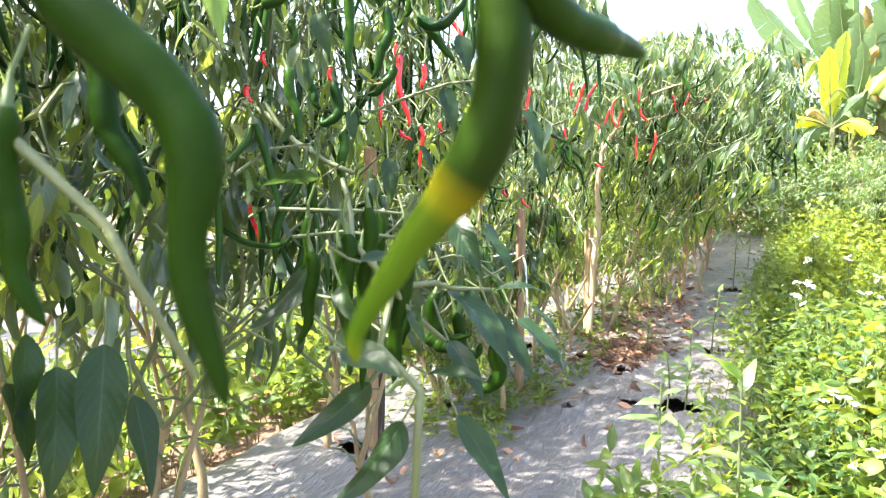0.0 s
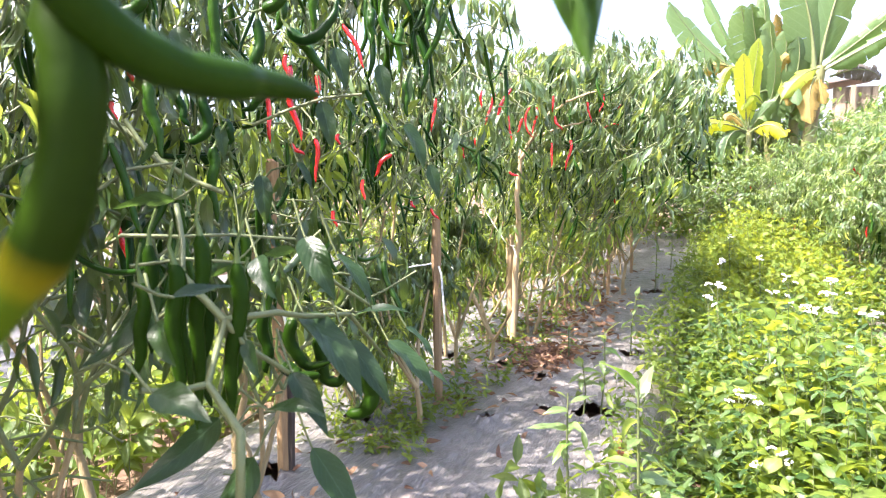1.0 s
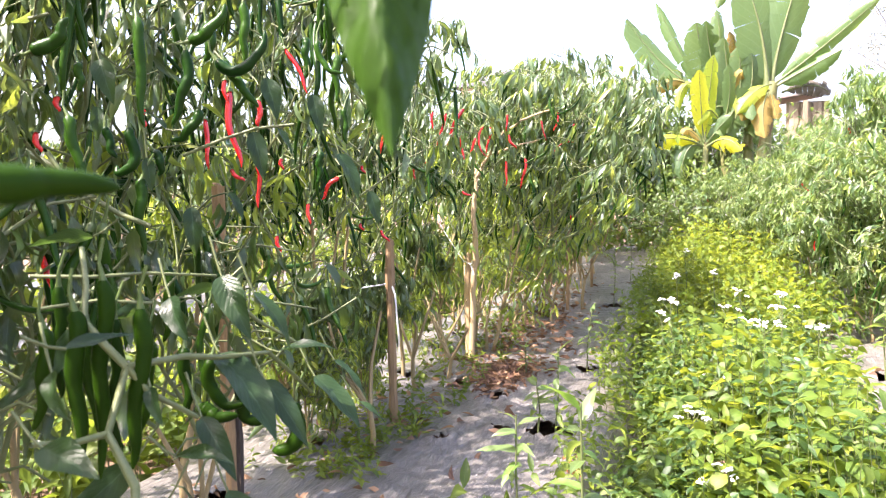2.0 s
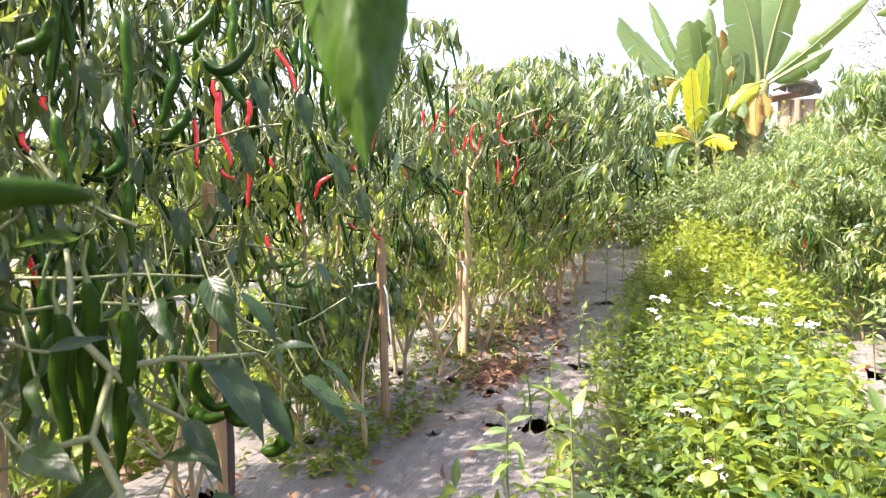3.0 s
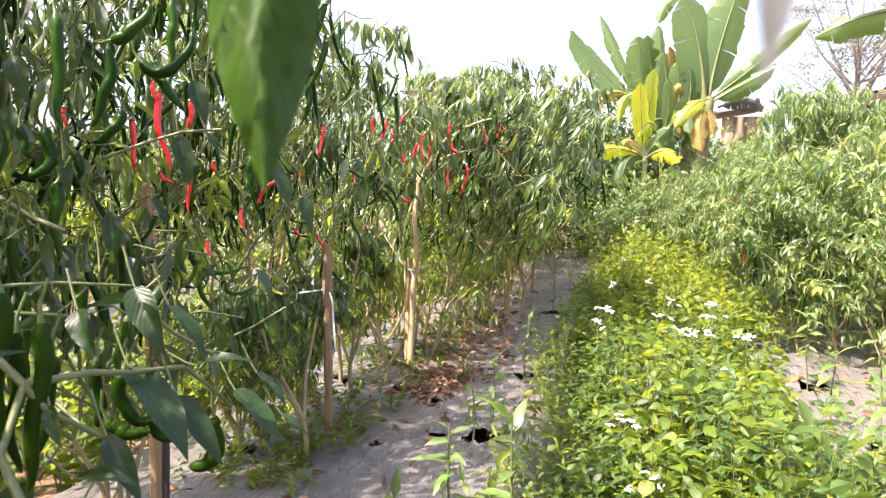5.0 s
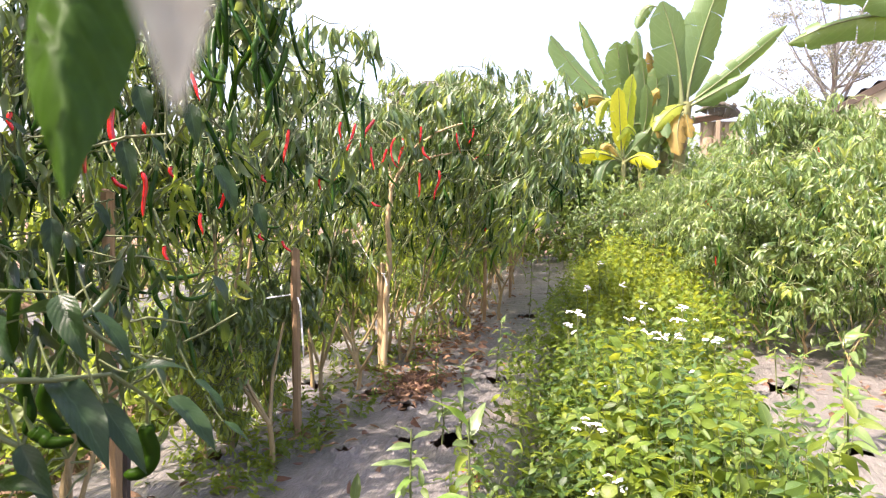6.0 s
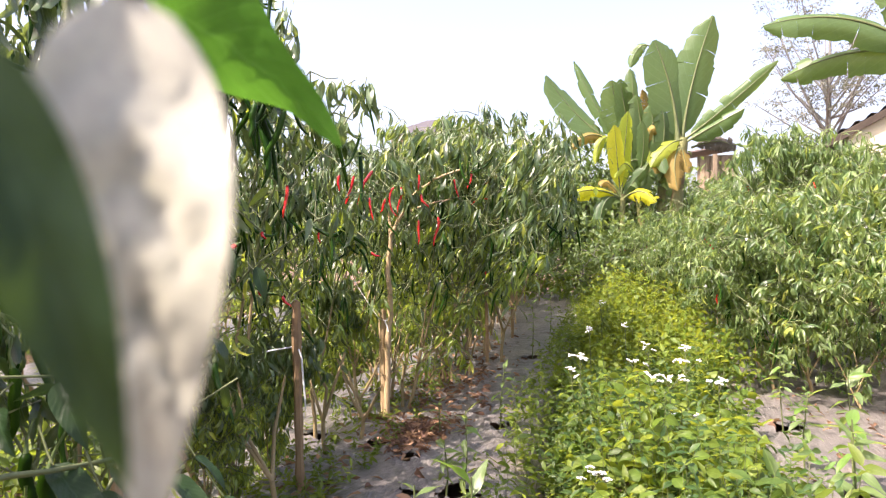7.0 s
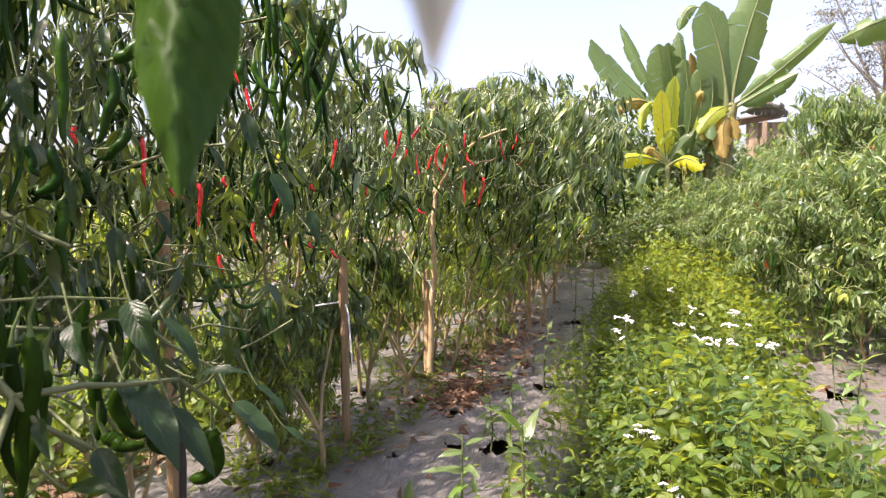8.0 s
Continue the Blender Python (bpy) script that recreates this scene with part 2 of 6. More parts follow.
# ---- mesh tools ----
class Soup:
    """Gathers quads with their texture places, for one mesh."""

    def __init__(self):
        self.v, self.f, self.u, self.m, self.n = [], [], [], [], 0

    def add(self, v, f, u, slot=0):
        v, f = np.asarray(v, float), np.asarray(f, int)
        self.v.append(v)
        self.f.append(f + self.n)
        self.u.append(np.asarray(u, float))
        self.m.append(np.full(len(f), slot))
        self.n += len(v)
        return self

    def mesh(self, name, *materials, smooth=True):
        v, f, u, slots = (np.concatenate(a) for a in (self.v, self.f, self.u, self.m))
        me = bpy.data.meshes.new(name)
        me.vertices.add(len(v))
        me.vertices.foreach_set("co", v.astype(np.float32).ravel())
        me.loops.add(f.size)
        me.loops.foreach_set("vertex_index", f.astype(np.int32).ravel())
        me.polygons.add(len(f))
        me.polygons.foreach_set("loop_start", np.arange(0, f.size, 4, dtype=np.int32))
        me.polygons.foreach_set("material_index", slots.astype(np.int32))
        layer = me.uv_layers.new(name="UVMap")
        layer.data.foreach_set("uv", u[f.ravel()].astype(np.float32).ravel())
        for mat in materials:
            me.materials.append(mat)
        me.update(calc_edges=True)
        me.polygons.foreach_set("use_smooth", np.full(len(f), smooth))
        return me


def part(name, me, parent=None, label="", m=None, kind=""):
    """One mesh object, under a thing where given."""
    ob = new(name, me)
    if parent is not None:
        ob.parent = parent
    if m is not None:
        ob.matrix_basis = m
    return tagged(ob, label=label, kind=kind)


def thing(name, label, category, m=None, group="", kind=""):
    ob = new(name)
    ob.empty_display_size = 0.1
    if m is not None:
        ob.matrix_basis = m
    return tagged(ob, label, category, group, kind)


def grid_faces(rows, cols, closed=False):
    i, j = np.meshgrid(np.arange(rows - 1), np.arange(cols if closed else cols - 1), indexing="ij")
    i, j = i.ravel(), j.ravel()
    k = (j + 1) % cols
    return np.stack([i * cols + j, i * cols + k, (i + 1) * cols + k, (i + 1) * cols + j], 1)


def tube(points, radii, sides=6, flat=1.0):
    """A tapered tube along points; flat squeezes its second axis."""
    p = np.asarray(points, float)
    d = np.gradient(p, axis=0)
    d /= np.linalg.norm(d, axis=1)[:, None] + 1e-9
    ref = np.array([0.0, 1.0, 0.0]) if abs(d[0][1]) < 0.8 else np.array([1.0, 0.0, 0.0])
    a = np.cross(d, ref)
    a /= np.linalg.norm(a, axis=1)[:, None] + 1e-9
    b = np.cross(d, a)
    ang = np.arange(sides) * 2 * np.pi / sides
    r = np.asarray(radii, float)[:, None, None]
    v = p[:, None, :] + r * (np.cos(ang)[None, :, None] * a[:, None, :] + flat * np.sin(ang)[None, :, None] * b[:, None, :])
    u = np.stack(np.broadcast_arrays((np.arange(sides) / sides)[None, :], np.linspace(0, 1, len(p))[:, None]), 2)
    return v.reshape(-1, 3), grid_faces(len(p), sides, True), u.reshape(-1, 2)


def box_mesh(name, lo, hi, material, edge=0.01):
    """A box with worn, rounded edges."""
    bm = bmesh.new()
    bmesh.ops.create_cube(bm, size=1.0)
    for v in bm.verts:
        v.co = Vector([lo[i] + (hi[i] - lo[i]) * (v.co[i] + 0.5) for i in range(3)])
    bmesh.ops.bevel(bm, geom=bm.edges[:], offset=edge, segments=2, affect="EDGES", profile=0.6)
    me = bpy.data.meshes.new(name)
    bm.to_mesh(me)
    bm.free()
    me.materials.append(material)
    return me


def leaf_shape(n, width, fold, droop, wave, seed, across=2, belly=0.38):
    """A leaf of length 1 along y, its midrib folded and its tip hanging."""
    rs = np.random.RandomState(seed)
    s = np.linspace(0, 1, n)
    w = width * 0.5 * np.clip(np.sin(np.pi * s ** (np.log(0.5) / np.log(belly))), 0, None) ** 0.85 * (1 - 0.25 * s)
    w[0], w[-1] = 0.012, 0.004
    ang = -droop * s ** 1.3
    y, z = np.zeros(n), np.zeros(n)
    for i in range(1, n):
        y[i] = y[i - 1] + np.cos(ang[i]) / (n - 1)
        z[i] = z[i - 1] + np.sin(ang[i]) / (n - 1)
    c = np.linspace(-1, 1, 2 * across + 1)
    v = np.zeros((n, len(c), 3))
    ripple = wave * np.sin(s * 9 + rs.rand() * 6)[:, None] * np.abs(c)[None, :] * np.sign(c)[None, :]
    v[:, :, 0] = w[:, None] * c[None, :] * np.cos(fold)
    lift = w[:, None] * np.abs(c)[None, :] ** 1.2 * np.sin(fold) + ripple * w[:, None]
    v[:, :, 1] = y[:, None] - lift * np.sin(ang)[:, None]
    v[:, :, 2] = z[:, None] + lift * np.cos(ang)[:, None]
    u = np.stack(np.broadcast_arrays((c[None, :] + 1) / 2, s[:, None]), 2)
    return v.reshape(-1, 3), grid_faces(n, len(c)), u.reshape(-1, 2)


DROOP_LEAVES = [leaf_shape(4, 0.25 + 0.035 * (i % 3), 0.35 + 0.15 * (i % 4), 0.5 + 0.35 * (i % 3), 0.2, 210 + i, 1) for i in range(7)]
ROW_LEAVES = [leaf_shape(5, 0.28 + 0.04 * (i % 3), 0.35 + 0.15 * (i % 4), 0.7 + 0.45 * (i % 3), 0.18, 70 + i, 1) for i in range(8)]
CHILI_LEAVES = [leaf_shape(5, 0.34 + 0.04 * (i % 3), 0.3 + 0.12 * (i % 4), 0.6 + 0.4 * (i % 3), 0.15, i, 1) for i in range(7)]
BUSH_LEAVES = [leaf_shape(3, 0.30 + 0.05 * (i % 3), 0.3 + 0.15 * (i % 4), 0.7 + 0.45 * (i % 3), 0.15, 130 + i, 1) for i in range(6)]
FAR_LEAVES = [leaf_shape(4, 0.36 + 0.05 * (i % 3), 0.35 + 0.15 * (i % 4), 0.6 + 0.4 * (i % 3), 0.15, 110 + i, 1) for i in range(6)]
WEED_LEAVES = [leaf_shape(5, 0.40 + 0.06 * (i % 3), 0.2 + 0.08 * i, 0.35 + 0.2 * (i % 3), 0.2, 20 + i, 1, 0.42) for i in range(4)]
OVATE_LEAVES = [leaf_shape(5, 0.66 + 0.06 * (i % 3), 0.15 + 0.08 * i, 0.5 + 0.2 * (i % 3), 0.25, 25 + i, 1, 0.36) for i in range(4)]
FAR_WEED_LEAVES = [leaf_shape(4, 0.46 + 0.07 * (i % 3), 0.2 + 0.08 * i, 0.35 + 0.2 * (i % 3), 0.2, 30 + i, 1, 0.42) for i in range(4)]
FINE_LEAVES = [leaf_shape(10, 0.34 + 0.03 * (i % 3), 0.22 + 0.08 * (i % 3), 0.35 + 0.25 * (i % 3), 0.22, 40 + i, 2) for i in range(4)]


def frames_of(dirs, roll):
    """Turning matrices whose y axis follows dirs, rolled about it."""
    y = dirs / np.linalg.norm(dirs, axis=1)[:, None]
    up = np.tile([0.0, 0.0, 1.0], (len(y), 1))
    up[np.abs(y[:, 2]) > 0.95] = [1.0, 0.0, 0.0]
    x = np.cross(y, up)
    x /= np.linalg.norm(x, axis=1)[:, None]
    z = np.cross(x, y)
    c, s = np.cos(roll)[:, None], np.sin(roll)[:, None]
    return np.stack([x * c + z * s, y, z * c - x * s], 2)


def strew(soup, shapes, places, dirs, sizes, rs, roll=0.5, slot=0):
    """Adds one shape at each place."""
    places, dirs, sizes = np.asarray(places), np.asarray(dirs), np.asarray(sizes)
    pick = rs.randint(0, len(shapes), len(places))
    turn = frames_of(dirs, rs.normal(0, roll, len(places)))
    for k, (v, f, u) in enumerate(shapes):
        i = np.where(pick == k)[0]
        if len(i):
            out = np.einsum("aij,vj->avi", turn[i], v) * sizes[i][:, None, None] + places[i][:, None, :]
            faces = (f[None] + (np.arange(len(i)) * len(v))[:, None, None]).reshape(-1, 4)
            soup.add(out.reshape(-1, 3), faces, np.tile(u, (len(i), 1)), slot)


# ---- peppers ----
def pepper_shape(seed, length, radius, bend, curl, rings=11, sides=7):
    """A hanging pepper from the origin down: shoulder, long taper, curled end."""
    rs = np.random.RandomState(seed)
    s = np.linspace(0, 1, rings)
    az = rs.rand() * 6.28
    tilt = bend * s ** 1.2 + curl * np.sin(s * 4.5 + rs.rand() * 2) * s
    p = np.zeros((rings, 3))
    for i in range(1, rings):
        h = np.array([np.cos(az + 0.9 * curl * s[i]), np.sin(az + 0.9 * curl * s[i]), 0])
        p[i] = p[i - 1] + (h * np.sin(tilt[i]) + np.array([0, 0, -np.cos(tilt[i])])) * length / (rings - 1)
    r = radius * np.interp(s, [0, 0.04, 0.15, 0.45, 0.75, 0.93, 1.0], [0.35, 0.85, 1.0, 0.97, 0.8, 0.5, 0.06])
    r *= 1 + 0.06 * np.sin(s * 23 + rs.rand() * 6)
    return tube(p, r, sides)


def stalk_mesh():
    s = Soup()
    s.add(*tube([(0, 0, 0.038), (0.004, 0.001, 0.03), (0.003, 0, 0.015), (0, 0, 0.003)], [0.0018, 0.0016, 0.0018, 0.003], 6))
    s.add(*tube([(0, 0, 0.005), (0, 0, 0.001), (0, 0, -0.004), (0, 0, -0.006)], [0.003, 0.0055, 0.0062, 0.0064], 8))
    return s.mesh("stalk", M_STALK)


STALK = stalk_mesh()
PEPPER_SHAPES = [pepper_shape(i, 0.115 + 0.012 * (i % 6), 0.0048 + 0.0006 * (i % 4), (0.2, 0.7, 1.1, 0.35, 2.3, 0.5)[i % 6], 0.40 + 0.13 * (i % 4)) for i in range(12)]
PEPPER_ENDS = [np.asarray(v)[-7:].mean(0) for v, f, u in PEPPER_SHAPES]
GREEN_MESHES = [Soup().add(*s).mesh("green_pepper", M_GREEN) for s in PEPPER_SHAPES]
FAR_GREEN_MESHES = [Soup().add(*pepper_shape(i, 0.115 + 0.012 * (i % 6), 0.0052 + 0.0006 * (i % 4), (0.2, 0.7, 1.1, 0.35, 1.7, 0.5)[i % 6], 0.40 + 0.13 * (i % 4), 7, 5)).mesh("green_pepper", M_GREEN) for i in range(12)]
RED_MESHES = [Soup().add(*s).mesh("red_pepper", M_RED) for s in PEPPER_SHAPES]


def hang_pepper(parent, place, turn, size, red, rs, k=None, stalks=True):
    k = rs.randint(0, 12) if k is None else k
    m = Matrix.Translation(place) @ Euler((rs.normal(0, 0.22), rs.normal(0, 0.22), turn)).to_matrix().to_4x4() @ Matrix.Scale(size, 4)
    ob = part("red_pepper" if red else "green_pepper", (RED_MESHES if red else (GREEN_MESHES if stalks else FAR_GREEN_MESHES))[k], parent, "ripe glossy red chili pepper" if red else "", m)
    if stalks:
        part("stalk", STALK, ob)
    return ob


# ---- plants ----
def grow(rs, p, d, length, r, depth, top, out, reach, spread=0.0):
    """Forking twigs: fills out with segments, nodes and tips."""
    p1 = p + d * length
    if p1[2] > top:
        d = np.array([d[0] * 1.3, d[1] * 1.3, -0.15])
        d /= np.linalg.norm(d)
        p1 = p + d * length * 0.4
    if spread and math.hypot(p1[0], p1[1]) > spread * min(1.0, 0.45 + 0.7 * max(0.0, p1[2] - 0.25)):
        d = np.array([d[0] * 0.15, d[1] * 0.15, 0.35 * d[2] - 0.1])
        p1 = p + d / (np.linalg.norm(d) + 1e-6) * length * 0.35
    bow = (p + p1) / 2 + rs.normal(0, length * 0.06, 3)
    out["segs"].append(([p, bow, p1], [r, r * 0.9, r * 0.78]))
    out["nodes"].append((p1, d, depth))
    if depth == 0:
        out["tips"].append((p1, d))
        return
    az = rs.rand() * 6.28
    for sgn in (-1, 1):
        side = np.array([np.cos(az), np.sin(az), 0]) * sgn * reach
        nd = d * 0.85 + side * (0.55 + 0.25 * rs.rand()) + np.array([0, 0, 0.22]) + rs.normal(0, 0.12, 3)
        grow(rs, p1, nd / np.linalg.norm(nd), length * (0.74 + 0.16 * rs.rand()), r * 0.74, depth - 1, top, out, reach, spread)


def chili_plant(name, seed, label, top=1.42, lean=(0, 0), peppers=40, red=0.1, leaf=0.082, depth=5, per_tip=7, stalks=True, material=None, group="", low=0.16, reach=0.8, clear=None, first=0.25, shoots=80, bushy=False, sprouts=0, shapes=None, floor=-1.0):
    """One pepper plant: woody stem, forking twigs, side shoots, hanging leaves and peppers."""
    rs = np.random.RandomState(seed)
    root = thing(name, label, "chili plant", group=group)
    out = {"segs": [], "nodes": [], "tips": []}
    fork = np.array([rs.normal(0, 0.02), rs.normal(0, 0.02), low])
    stem = Soup()
    stem.add(*tube([(0, 0, -0.13), (0.006, 0.004, low * 0.4), fork], [0.012, 0.0095, 0.008], 8))
    d0 = np.array([lean[0], lean[1], 1.0])
    az = rs.rand() * 6.28
    for k in range(3):
        side = np.array([np.cos(az + k * 2.1), np.sin(az + k * 2.1), 0]) * 0.4 * reach
        d = d0 + side + rs.normal(0, 0.08, 3)
        grow(rs, fork, d / np.linalg.norm(d), first * (top - low), 0.0058, depth - 1, top, out, reach, 0.46)
    place, dirs, size, spots = [], [], [], []

    def leaf_at(p, dip_lo, dip_hi, lo, hi):
        a, dip = rs.rand() * 6.28, rs.uniform(dip_lo, dip_hi)
        v = np.array((np.cos(a) * np.cos(dip), np.sin(a) * np.cos(dip), -np.sin(dip)))
        place.append(p + v * 0.02)
        dirs.append(v)
        size.append(leaf * rs.uniform(lo, hi))

    main = list(out["segs"])
    share = np.array([(np.linalg.norm(q[2] - q[0]) + 0.03) * max(0.6, 2.0 - 1.35 * q[2][2]) for q, _ in main])
    for i in rs.choice(len(main), shoots, p=share / share.sum()):
        q = main[i][0]
        t = rs.rand()
        p = q[0] * (1 - t) + q[2] * t
        a = rs.rand() * 6.28
        d = np.array([np.cos(a), np.sin(a), rs.uniform(-0.25, 0.7)])
        e = p + d / np.linalg.norm(d) * rs.uniform(0.06, 0.18)
        m = (p + e) / 2 + [0, 0, 0.015]
        out["segs"].append(([p, m, e], [0.0026, 0.0022, 0.0016]))
        spots += [e, e, m]
        for _ in range(6):
            leaf_at(e + (m - e) * rs.rand(), *((0.15, 1.35) if bushy else (0.55, 1.5)), 0.6, 1.25)
    feet = [q for q, _ in main if q[0][2] < 0.6]
    for i in rs.randint(0, len(feet), sprouts):
        q, t, a = feet[i], rs.rand(), rs.rand() * 6.28
        p = q[0] * (1 - t) + q[2] * t
        e = p + np.array([np.cos(a), np.sin(a), rs.uniform(-0.5, 0.9)]) * rs.uniform(0.08, 0.22)
        m = (p + e) / 2 + [0, 0, 0.02]
        out["segs"].append(([p, m, e], [0.0024, 0.002, 0.0014]))
        for _ in range(7):
            leaf_at(e + (p - e) * rs.rand() * 0.6, 0.1, 1.4, 0.6, 1.2)
    for p, d, k in out["nodes"]:
        for _ in range(2):
            leaf_at(p + rs.normal(0, 0.012, 3), 0.1 if bushy else 0.5, 1.4, 0.75, 1.3)
        if p[2] > low + 0.2:
            spots.append(p)
    for p, d in out["tips"]:
        for _ in range(per_tip):
            leaf_at(p - d * rs.rand() * 0.05, *((-0.3, 1.3) if bushy else (0.7, 1.52)), 0.6, 1.3)
    twigs = Soup()
    for pts, rad in out["segs"]:
        if clear is None or clear(pts[2]):
            (stem if rad[0] > 0.0044 else twigs).add(*tube(pts, rad, 5))
    part("stem", stem.mesh("stem", M_TRUNK), root, "brown woody forked stem")
    part("branchwork", twigs.mesh("branchwork", M_STEM), root, kind="stuff")
    place, dirs, size = np.array(place), np.array(dirs), np.array(size)
    if floor > 0:
        keep = place[:, 2] > rs.normal(floor, 0.07, len(place))
        place, dirs, size = place[keep], dirs[keep], size[keep]
    if clear:
        keep = np.array([clear(p) for p in place])
        place, dirs, size = place[keep], dirs[keep], size[keep]
    foliage = Soup()
    young = (place[:, 2] < rs.normal(0.86, 0.12, len(place))) & (rs.rand(len(place)) < 0.75) if material is None else np.zeros(len(place), bool)
    size[young] *= 0.88
    for pick, slot in ((~young, 0), (young, 1)):
        if pick.any():
            strew(foliage, shapes or (CHILI_LEAVES if bushy else ROW_LEAVES), place[pick], dirs[pick], size[pick], rs, 0.6, slot)
    part("foliage", foliage.mesh("foliage", material or M_LEAF, M_LEAF_INNER), root, "many drooping lance-shaped green leaves", kind="stuff")
    if bushy:
        for i in rs.randint(0, len(spots), 7):
            part("flower", PETALS, root, "small white chili flower", Matrix.Translation(Vector(spots[i]) + Vector((0, 0, -0.015))) @ Euler((2.2 + rs.normal(0, 0.5), rs.normal(0, 0.5), rs.rand() * 6)).to_matrix().to_4x4())
    spots = [q for q in spots if q[2] > (0.36 if bushy else 0.66) and (clear is None or clear(q))]
    for i in range(peppers):
        q = spots[rs.randint(0, len(spots))] + np.append(rs.normal(0, 0.012, 2), -0.036)
        hang_pepper(root, q, rs.rand() * 6.28, rs.uniform(0.75, 1.15), rs.rand() < red, rs, stalks=stalks)
    return root


def petal_mesh():
    """A small white chili flower: five pointed petals round a green heart."""
    s = Soup()
    for k in range(5):
        a = k * 1.2566
        v, f, u = leaf_shape(5, 0.62, 0.15, 0.7, 0.1, k, 1, 0.45)
        c, q = math.cos(a), math.sin(a)
        s.add(np.stack([v[:, 0] * c - v[:, 1] * q, v[:, 0] * q + v[:, 1] * c, v[:, 2]], 1) * 0.013, f, u)
    s.add(*tube([(0, 0, -0.008), (0, 0, 0), (0, 0, 0.004), (0, 0, 0.005)], [0.001, 0.0022, 0.002, 0.0004], 6), 1)
    return s.mesh("flower", M_PETAL, M_STALK)


PETALS = petal_mesh()


def weed_patch(name, label, seed, xs, ys, count, tall, leaf, material, pairs=5, height_at=None, spread=0.0, shapes=None):
    """A stand of low weeds: stems with opposite leaves, joined."""
    rs = np.random.RandomState(seed)
    soup = Soup()
    base = np.stack([rs.uniform(*xs, count), ys[0] + (ys[1] - ys[0]) * rs.rand(count) ** 1.0, np.zeros(count)], 1)
    base[:, 2] = ground_height(base[:, 0], base[:, 1])
    h = tall * rs.uniform(0.55, 1.15, count)
    if height_at is not None:
        h *= height_at(base[:, 0], base[:, 1])
    tilt = rs.normal(0, 0.16 + spread, (count, 2))
    topv = np.stack([tilt[:, 0], tilt[:, 1], np.ones(count)], 1) * h[:, None]
    place, dirs, size = [], [], []
    for lv in range(pairs):
        s = 0.25 + 0.75 * (lv + 1) / pairs
        az = rs.rand(count) * 0.8 + lv * 1.57
        for k in (0, 3.14159):
            dip = rs.uniform(-0.8, 0.75, count) - 0.3 * (lv == pairs - 1)
            v = np.stack([np.cos(az + k) * np.cos(dip), np.sin(az + k) * np.cos(dip), -np.sin(dip)], 1)
            place.append(base + topv * s)
            dirs.append(v)
            size.append(leaf * rs.uniform(0.6, 1.25, count) * (1.15 - 0.45 * s))
    strew(soup, shapes or WEED_LEAVES, np.concatenate(place), np.concatenate(dirs), np.concatenate(size), rs, 0.6)
    prism = tube([(0, 0, 0), (0, 0.5, 0.01), (0, 1, 0)], [0.004, 0.0035, 0.002], 3)
    strew(soup, [prism], base, topv, h, rs, 0.3, 1)
    ob = part(name, soup.mesh(name, material, M_STEM))
    return tagged(ob, label, "weeds", kind="stuff")


# ---- ground and beds ----
BEDS = [(-6.3, -4.95), (-3.85, -2.3), (-1.40, -0.08), (0.80, 2.15), (2.95, 4.3)]
DIP = 0.17


def ground_height(x, y):
    """Soil height: raised beds between sunken paths, gently uneven."""
    x, y = np.asarray(x, float), np.asarray(y, float)
    z = np.full(np.broadcast(x, y).shape, -DIP)
    for lo, hi in BEDS:
        t = np.clip(np.minimum(x - lo, hi - x) / 0.13 + 0.5, 0, 1)
        z = np.maximum(z, -DIP + (DIP - 0.014) * t * t * (3 - 2 * t))
    fade = np.clip((11.5 - y) / 1.0, 0, 1) * np.clip((y + 6) / 1.0, 0, 1)
    z = -DIP * (1 - fade) + z * fade
    return z + 0.012 * np.sin(x * 5.1 + y * 3.3) * np.sin(y * 4.7 - x * 2.0) * (0.3 + 0.7 * (z < -0.1))


def far_steps(lo, hi, step, reach):
    near = list(np.arange(lo, hi, step))
    far = [1.0, 3.0, 8.0, 20.0, 50.0, 120.0, 300.0, reach]
    return np.array([lo - d for d in reversed(far)] + near + [hi + d for d in far])


gx, gy = far_steps(-6.6, 4.6, 0.045, 700.0), far_steps(-6.2, 12.0, 0.12, 700.0)
GX, GY = np.meshgrid(gx, gy)


def under_plastic(x, y):
    """How far the loose soil has settled below the plastic."""
    z = np.zeros(x.shape)
    for lo, hi in BEDS:
        z = np.maximum(z, np.clip(np.minimum(x - lo, hi - x) / 0.1 - 0.9, 0, 1))
    return 0.055 * z * ((y > -4.8) & (y < 10.8))


gv = np.stack([GX, GY, ground_height(GX, GY) - under_plastic(GX, GY)], 2).reshape(-1, 3)
ground = part("ground", Soup().add(gv, grid_faces(len(gy), len(gx)), gv[:, :2]).mesh("ground", M_SOIL))
tagged(ground, "dark reddish brown garden soil between the beds", "ground", kind="structure")


